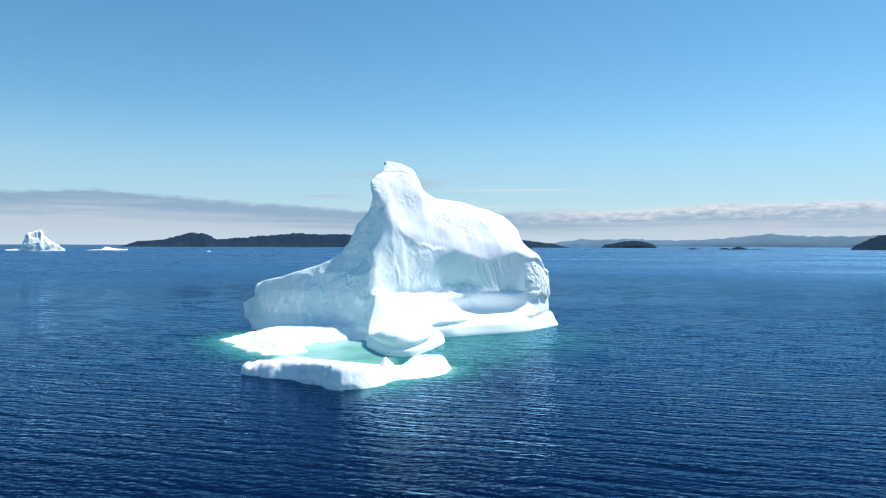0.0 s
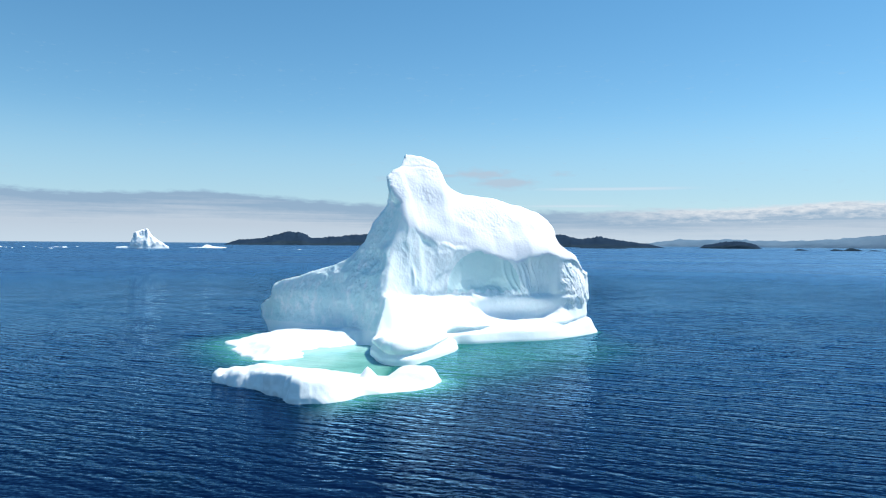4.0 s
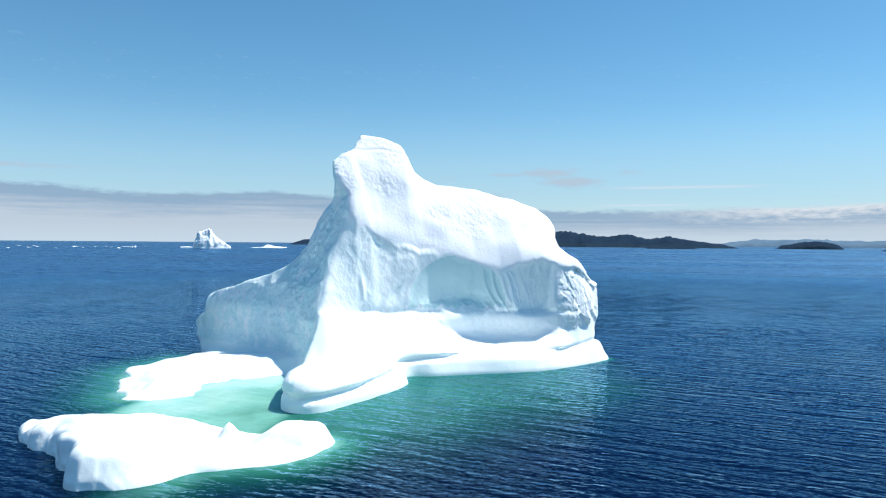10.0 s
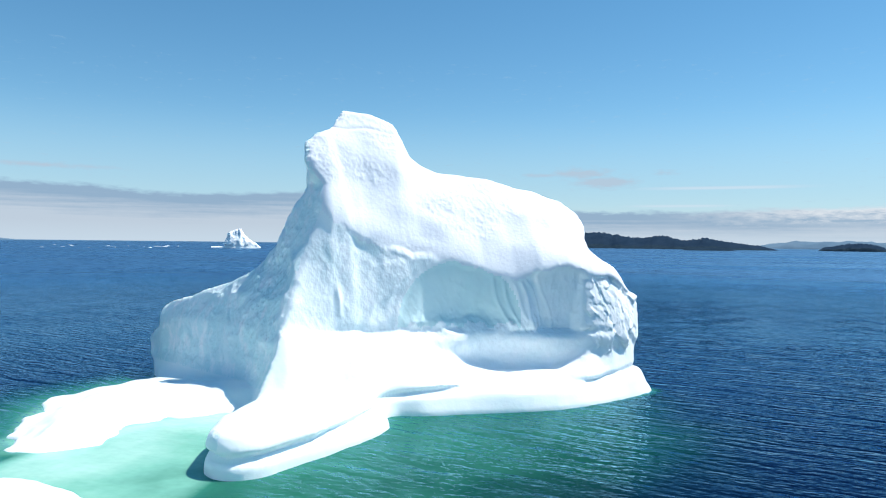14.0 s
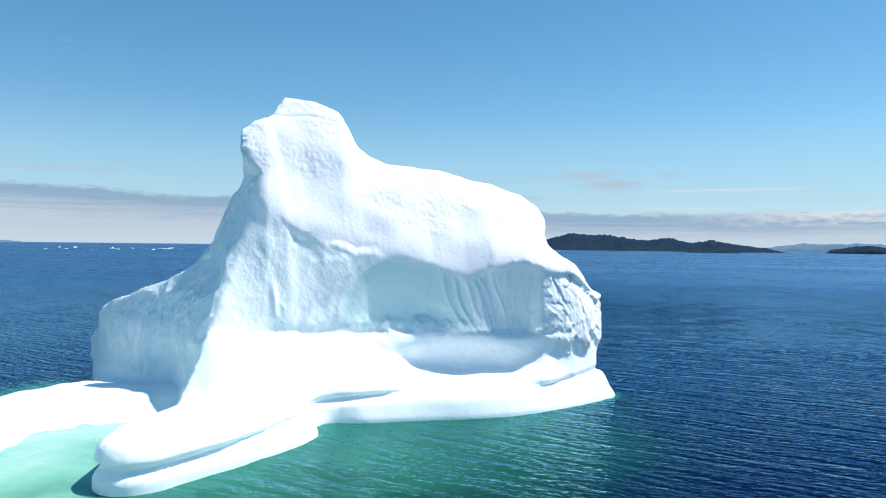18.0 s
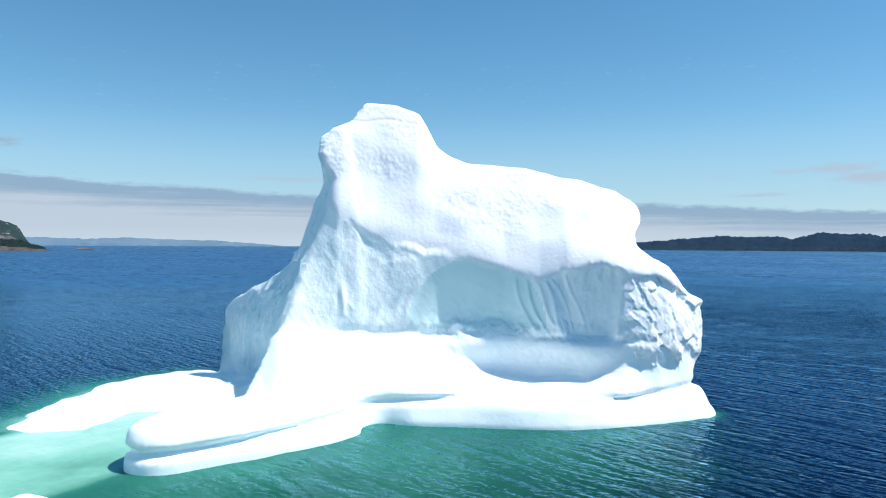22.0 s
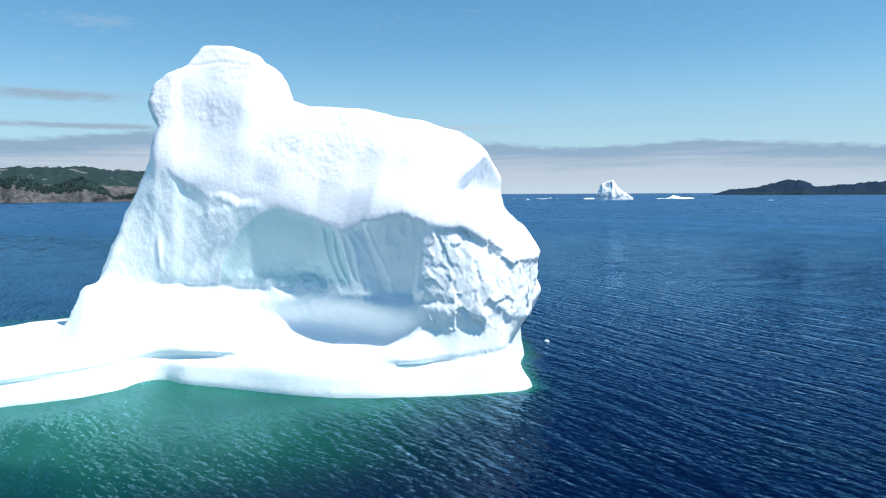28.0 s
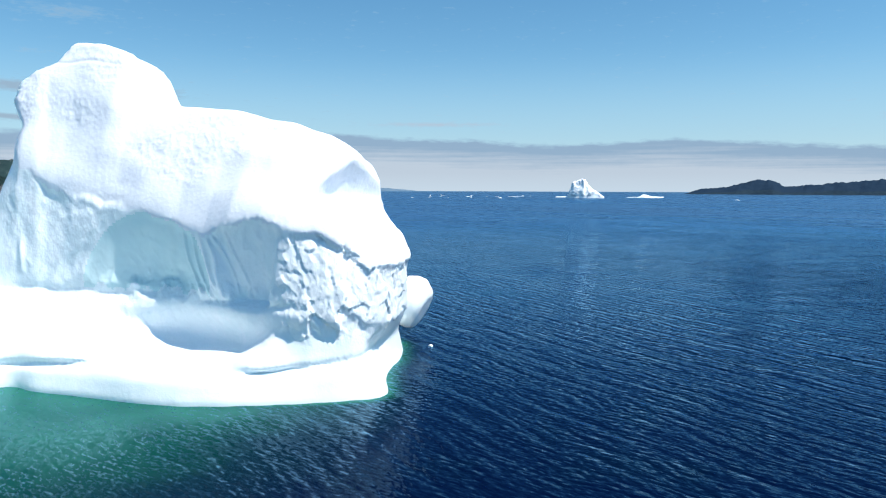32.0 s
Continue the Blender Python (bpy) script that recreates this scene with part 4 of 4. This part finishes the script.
def spruce_stand(name, label, strip, count, seed):
    """Spruces of uneven height over the wooded part of a strip of land, as one stand."""
    rng = np.random.RandomState(seed)
    n, m, _ = strip.shape
    verts, quads = [], []
    for _ in range(count):
        u, v = rng.uniform(0, n - 1.01), rng.uniform(2.6, 6.4)
        i, j = int(u), int(v)
        p = strip[i, j] * (1 - (u - i)) * (1 - (v - j)) + strip[i + 1, j] * (u - i) * (1 - (v - j)) + strip[i, j + 1] * (1 - (u - i)) * (v - j) + strip[i + 1, j + 1] * (u - i) * (v - j)
        if p[2] < 4:
            continue
        h, r, t0 = rng.uniform(2.5, 5.0), rng.uniform(1.6, 3.0), rng.uniform(0, 6.28)
        for lo, hi, wide in ((0.0, 0.62, 1.0), (0.38, 1.0, 0.66)):
            base = len(verts)
            for k in range(5):
                a = t0 + k * 1.2566
                rr = r * wide * rng.uniform(0.75, 1.2)
                verts.append((p[0] + rr * math.cos(a), p[1] + rr * math.sin(a), p[2] + lo * h - 0.4))
            verts.append((p[0] + rng.uniform(-0.2, 0.2), p[1], p[2] + hi * h))
            quads += [(base + k, base + (k + 1) % 5, base + 5) for k in range(5)]
    me = bpy.data.meshes.new(name)
    me.from_pydata(verts, [], quads)
    me.materials.append(FOLIAGE)
    tagged(new(name, me), label, "trees", kind="stuff")


spruce_stand("spruce_wood", "dense dark green spruces on the cliff point", cliff, 2600, 5)
spruce_stand("spruce_wood", "low dark spruces on the low point", low, 1300, 6)


# ---- distant ice ----
def far_berg():
    h = 1.6
    c = Vector((-655, 1182, 0))
    gx, gy, gz = np.arange(-62, 62, h), np.arange(-40, 40, h), np.arange(-3, 44, h)
    x, y = np.meshgrid(gx, gy, indexing="ij")
    top = np.interp(x, (-40, -31, -26, -20, -8, 4, 8, 12, 20, 32, 44, 52), (3, 4, 9, 33, 38, 40.5, 36, 28, 19, 12, 6, 3))
    wide = np.interp(x, (-55, -30, -15, 5, 25, 55), (8, 14, 20, 20, 16, 6))
    z = gz[None, None, :]
    f = smax((z - top[:, :, None]) * 0.5, np.abs(y)[:, :, None] * (1 + 0.0 * z) - (wide[:, :, None] - 0.22 * z), 2.0)
    f = smax(f, (np.abs(x + 2)[:, :, None] - 52), 2.0)
    f = smax(f, (-x[:, :, None] - 29 + 0.0 * z) * step01(2.5, 4, z) - 30 * step01(4, 2.5, z), 1.0)
    slab = smax(smax(z - 3.2, np.abs(x + 38)[:, :, None] - 20, 1.0), np.abs(y + 4)[:, :, None] - 11, 1.0)
    f = smin(f, slab, 1.5)
    verts, quads = surface_net(f.astype(np.float32), (gx[0], gy[0], gz[0]), h)
    nor, _ = point_normals(verts, quads)
    verts = verts + nor * (2.2 * ridged(verts * np.array([0.09, 0.09, 0.035]), 3, 61) * step01(2, 8, verts[:, 2]))[:, None]
    verts = verts * 0.8
    nor, _ = point_normals(verts, quads)
    root = tagged(new("iceberg"), "distant white iceberg, steep on one side, with fluted flanks", "iceberg")
    root.matrix_world = pose(*c, 0, 0, 30)
    capped = verts[quads].mean(1)[:, 2] > 27
    part("snow_cap", mesh_of("snow_cap", verts, quads[capped], SNOW, nor), root)
    part("ice_flank", mesh_of("ice_flank", verts, quads[~capped], WALL, nor), root)


far_berg()


def fragment(name, label, at, size, seed, turn=0.0, nub=False, category="ice"):
    """A low floating piece of ice of the given length, depth and height."""
    rng = np.random.RandomState(seed)
    bm = bmesh.new()
    bmesh.ops.create_icosphere(bm, subdivisions=3, radius=0.5)
    for v in bm.verts:
        p = np.array([[v.co.x * 2.2 + seed, v.co.y * 2.2, v.co.z * 2.2]])
        k = 1 + 0.35 * float(fractal(p, 3, seed)[0])
        v.co.x, v.co.y = v.co.x * k, v.co.y * k
        v.co.z = max(-0.25, v.co.z * k)
        if nub:
            v.co.z += 0.9 * math.exp(-((v.co.x + 0.08) / 0.05) ** 2) * max(0, v.co.z)
        v.co.x, v.co.y, v.co.z = v.co.x * size[0], v.co.y * size[1], v.co.z * size[2] * 2
    me = bpy.data.meshes.new(name)
    bm.to_mesh(me)
    bm.free()
    me.polygons.foreach_set("use_smooth", np.ones(len(me.polygons), bool))
    me.materials.append(LEDGE)
    ob = tagged(new(name, me), label, category)
    ob.matrix_world = pose(*at, 0.0, 0, 0, turn)
    return ob


fragment("ice_floe", "distant low white floe with a small nub", (-590, 1303), (68, 30, 3.2), 71, 24, True, "ice floe")
fragment("ice_fragment", "small white piece of ice drifting by the berg", (13.8, 146.0), (0.55, 0.4, 0.12), 66, 10)
fragment("ice_fragment", "lone white piece of drifting ice, far off", (-367, 1163), (7, 5, 1.1), 67, 40)
rng = random.Random(8)
for k in range(22):
    b, r = radians(rng.uniform(-43, -33.5)), rng.uniform(1250, 1800)
    ob = fragment("ice_fragment", "small white piece of drifting ice, far off", (r * math.sin(b), r * math.cos(b)), (rng.choice((4, 6, 8, 10, 15)) * rng.uniform(0.6, 1.1), rng.uniform(3, 6), rng.uniform(0.4, 1.2)), 80 + k, rng.uniform(20, 50))
    tagged(ob, group="drifting ice fragments")


# ---- the cloud bank low over the horizon ----
def cloud_bank():
    m = bpy.data.materials.new("cloud_vapour")
    m.use_nodes = True
    n, l = m.node_tree.nodes, m.node_tree.links
    n.remove(n["Principled BSDF"])

    def attribute(name):
        at = n.new("ShaderNodeAttribute")
        at.attribute_name = name
        return at.outputs["Fac"]

    def calc(kind, a, c=0.0, d=0.0):
        x = n.new("ShaderNodeMath")
        x.operation = kind
        for slot, v in enumerate((a, c, d)):
            if isinstance(v, (int, float)):
                x.inputs[slot].default_value = v
            else:
                l.new(v, x.inputs[slot])
        return x.outputs[0]

    def vapour(across, up, detail, rough=0.6):
        """Noise over bearing and height in degrees."""
        co, tx = n.new("ShaderNodeCombineXYZ"), n.new("ShaderNodeTexNoise")
        l.new(calc("MULTIPLY", attribute("bearing"), across), co.inputs[0])
        l.new(calc("MULTIPLY", attribute("height"), up), co.inputs[1])
        tx.inputs["Scale"].default_value, tx.inputs["Detail"].default_value, tx.inputs["Roughness"].default_value = 1.0, detail, rough
        l.new(co.outputs[0], tx.inputs["Vector"])
        return calc("SUBTRACT", tx.outputs["Fac"], 0.5)

    def fade(source, lo, hi):
        return ramp(n, l, calc("DIVIDE", calc("SUBTRACT", source, lo), hi - lo), [(0.0, (0, 0, 0)), (1.0, (1, 1, 1))])

    em, tr, mx = n.new("ShaderNodeEmission"), n.new("ShaderNodeBsdfTransparent"), n.new("ShaderNodeMixShader")
    broad, fine, streak = vapour(0.16, 1.1, 5.0), vapour(0.9, 3.2, 6.0, 0.65), vapour(0.07, 2.6, 5.0)
    under = calc("ADD", calc("ADD", attribute("under"), calc("MULTIPLY", broad, 0.9)), calc("MULTIPLY", fine, 0.7))
    bank = calc("MULTIPLY", fade(under, -0.12, 0.22), 0.93)
    wisp = calc("MULTIPLY", fade(calc("ADD", attribute("wisp"), calc("MULTIPLY", fine, 1.3)), 0.12, 0.7), 0.8)
    trail = attribute("trail")
    body = mixed(n, l, fade(calc("ADD", under, calc("MULTIPLY", streak, 3.0)), 0.6, 2.1), (0.215, 0.315, 0.44), (0.40, 0.465, 0.55))
    body = mixed(n, l, calc("MULTIPLY", attribute("bright"), fade(calc("ADD", under, calc("MULTIPLY", fine, 2.0)), 1.1, 0.1)), body, (0.58, 0.61, 0.65))
    body = mixed(n, l, fade(attribute("height"), 1.3, 0.0), body, (0.43, 0.52, 0.61))
    puff = mixed(n, l, attribute("dusky"), (0.36, 0.43, 0.52), (0.24, 0.31, 0.40))
    cloud = calc("MAXIMUM", calc("MAXIMUM", bank, wisp), trail)
    haze = attribute("haze")
    shade = mixed(n, l, fade(calc("SUBTRACT", wisp, bank), 0.0, 0.05), body, puff)
    shade = mixed(n, l, fade(calc("SUBTRACT", trail, calc("MAXIMUM", bank, wisp)), 0.0, 0.05), shade, (0.55, 0.61, 0.68))
    # emission colours: cloud shading, plus a haze tint added to mute the low sky
    l.new(mixed(n, l, cloud, (0.29, 0.46, 0.60), shade), em.inputs[0])
    l.new(calc("ADD", cloud, calc("MULTIPLY", haze, calc("SUBTRACT", 1.0, cloud))), mx.inputs[0])
    l.new(tr.outputs[0], mx.inputs[1])
    l.new(em.outputs[0], mx.inputs[2])
    l.new(mx.outputs[0], n["Material Output"].inputs["Surface"])
    R = 4880
    az, el = np.linspace(-180, 180, 1201), np.concatenate([np.linspace(-0.25, 6.5, 64), np.linspace(6.7, 14, 20)])
    A, E = np.meshgrid(az, el, indexing="ij")
    top = np.interp(az, (-100, -76, -70, -65, -58, -48, -43, -36, -30, -25, -18, -12, -6, 1, 9, 18, 24, 33, 60), (3.7, 3.8, 4.5, 4.9, 4.5, 4.1, 3.9, 3.5, 3.6, 3.9, 3.4, 3.0, 2.6, 2.5, 2.6, 2.9, 3.1, 3.2, 3.3))
    wisp, trail = np.zeros_like(A), np.zeros_like(A)
    for a, ee, w, h, c in ((-1.6, 4.8, 2.2, 0.42, 1.0), (-3.4, 5.5, 2.4, 0.4, 0.8), (-6.6, 5.35, 1.5, 0.2, 0.6), (2.9, 5.5, 0.9, 0.25, 0.5), (-8.6, 3.75, 1.9, 0.13, 0.85), (-11.5, 5.1, 0.8, 0.18, 0.5),
                           (-44, 5.1, 5.0, 0.18, 0.7), (-74, 7.0, 5.5, 0.36, 1.0), (-72, 4.9, 7.5, 0.2, 1.0), (-64.5, 7.0, 1.6, 0.4, 0.62), (-73, 9.5, 1.0, 0.16, 0.5), (-71, 12.2, 3.2, 0.5, 0.42)):
        wisp = np.maximum(wisp, c * np.exp(-((A - a) / w) ** 2 - ((E - ee) / h) ** 2))
    for a, ee, w, h, c in ((7.0, 4.3, 5.5, 0.09, 0.85), (4.0, 2.95, 3.6, 0.09, 0.7)):
        trail = np.maximum(trail, c * np.exp(-((A - a) / w) ** 4 - ((E - ee) / h) ** 2))
    ar, er = np.radians(A), np.radians(E)
    verts = np.stack([(R * np.sin(ar)).ravel(), (R * np.cos(ar)).ravel(), (15 + R * np.tan(er)).ravel()], 1)
    idx = np.arange(A.size).reshape(A.shape)
    quads = np.stack([idx[:-1, :-1], idx[1:, :-1], idx[1:, 1:], idx[:-1, 1:]], -1).reshape(-1, 4)
    me = mesh_of("cloud_bank", verts, quads, m)
    for key, v in (("bearing", A), ("height", E), ("under", top[:, None] - E), ("wisp", wisp), ("trail", trail), ("haze", 0.55 * step01(11, 3.0, E)), ("bright", step01(0, 16, A)), ("dusky", step01(-48, -56, A))):
        me.attributes.new(key, "FLOAT", "POINT").data.foreach_set("value", v.ravel().astype(np.float32))
    tagged(new("backdrop", me), "grey-white bank of cloud low over the horizon", "clouds", kind="structure")


cloud_bank()
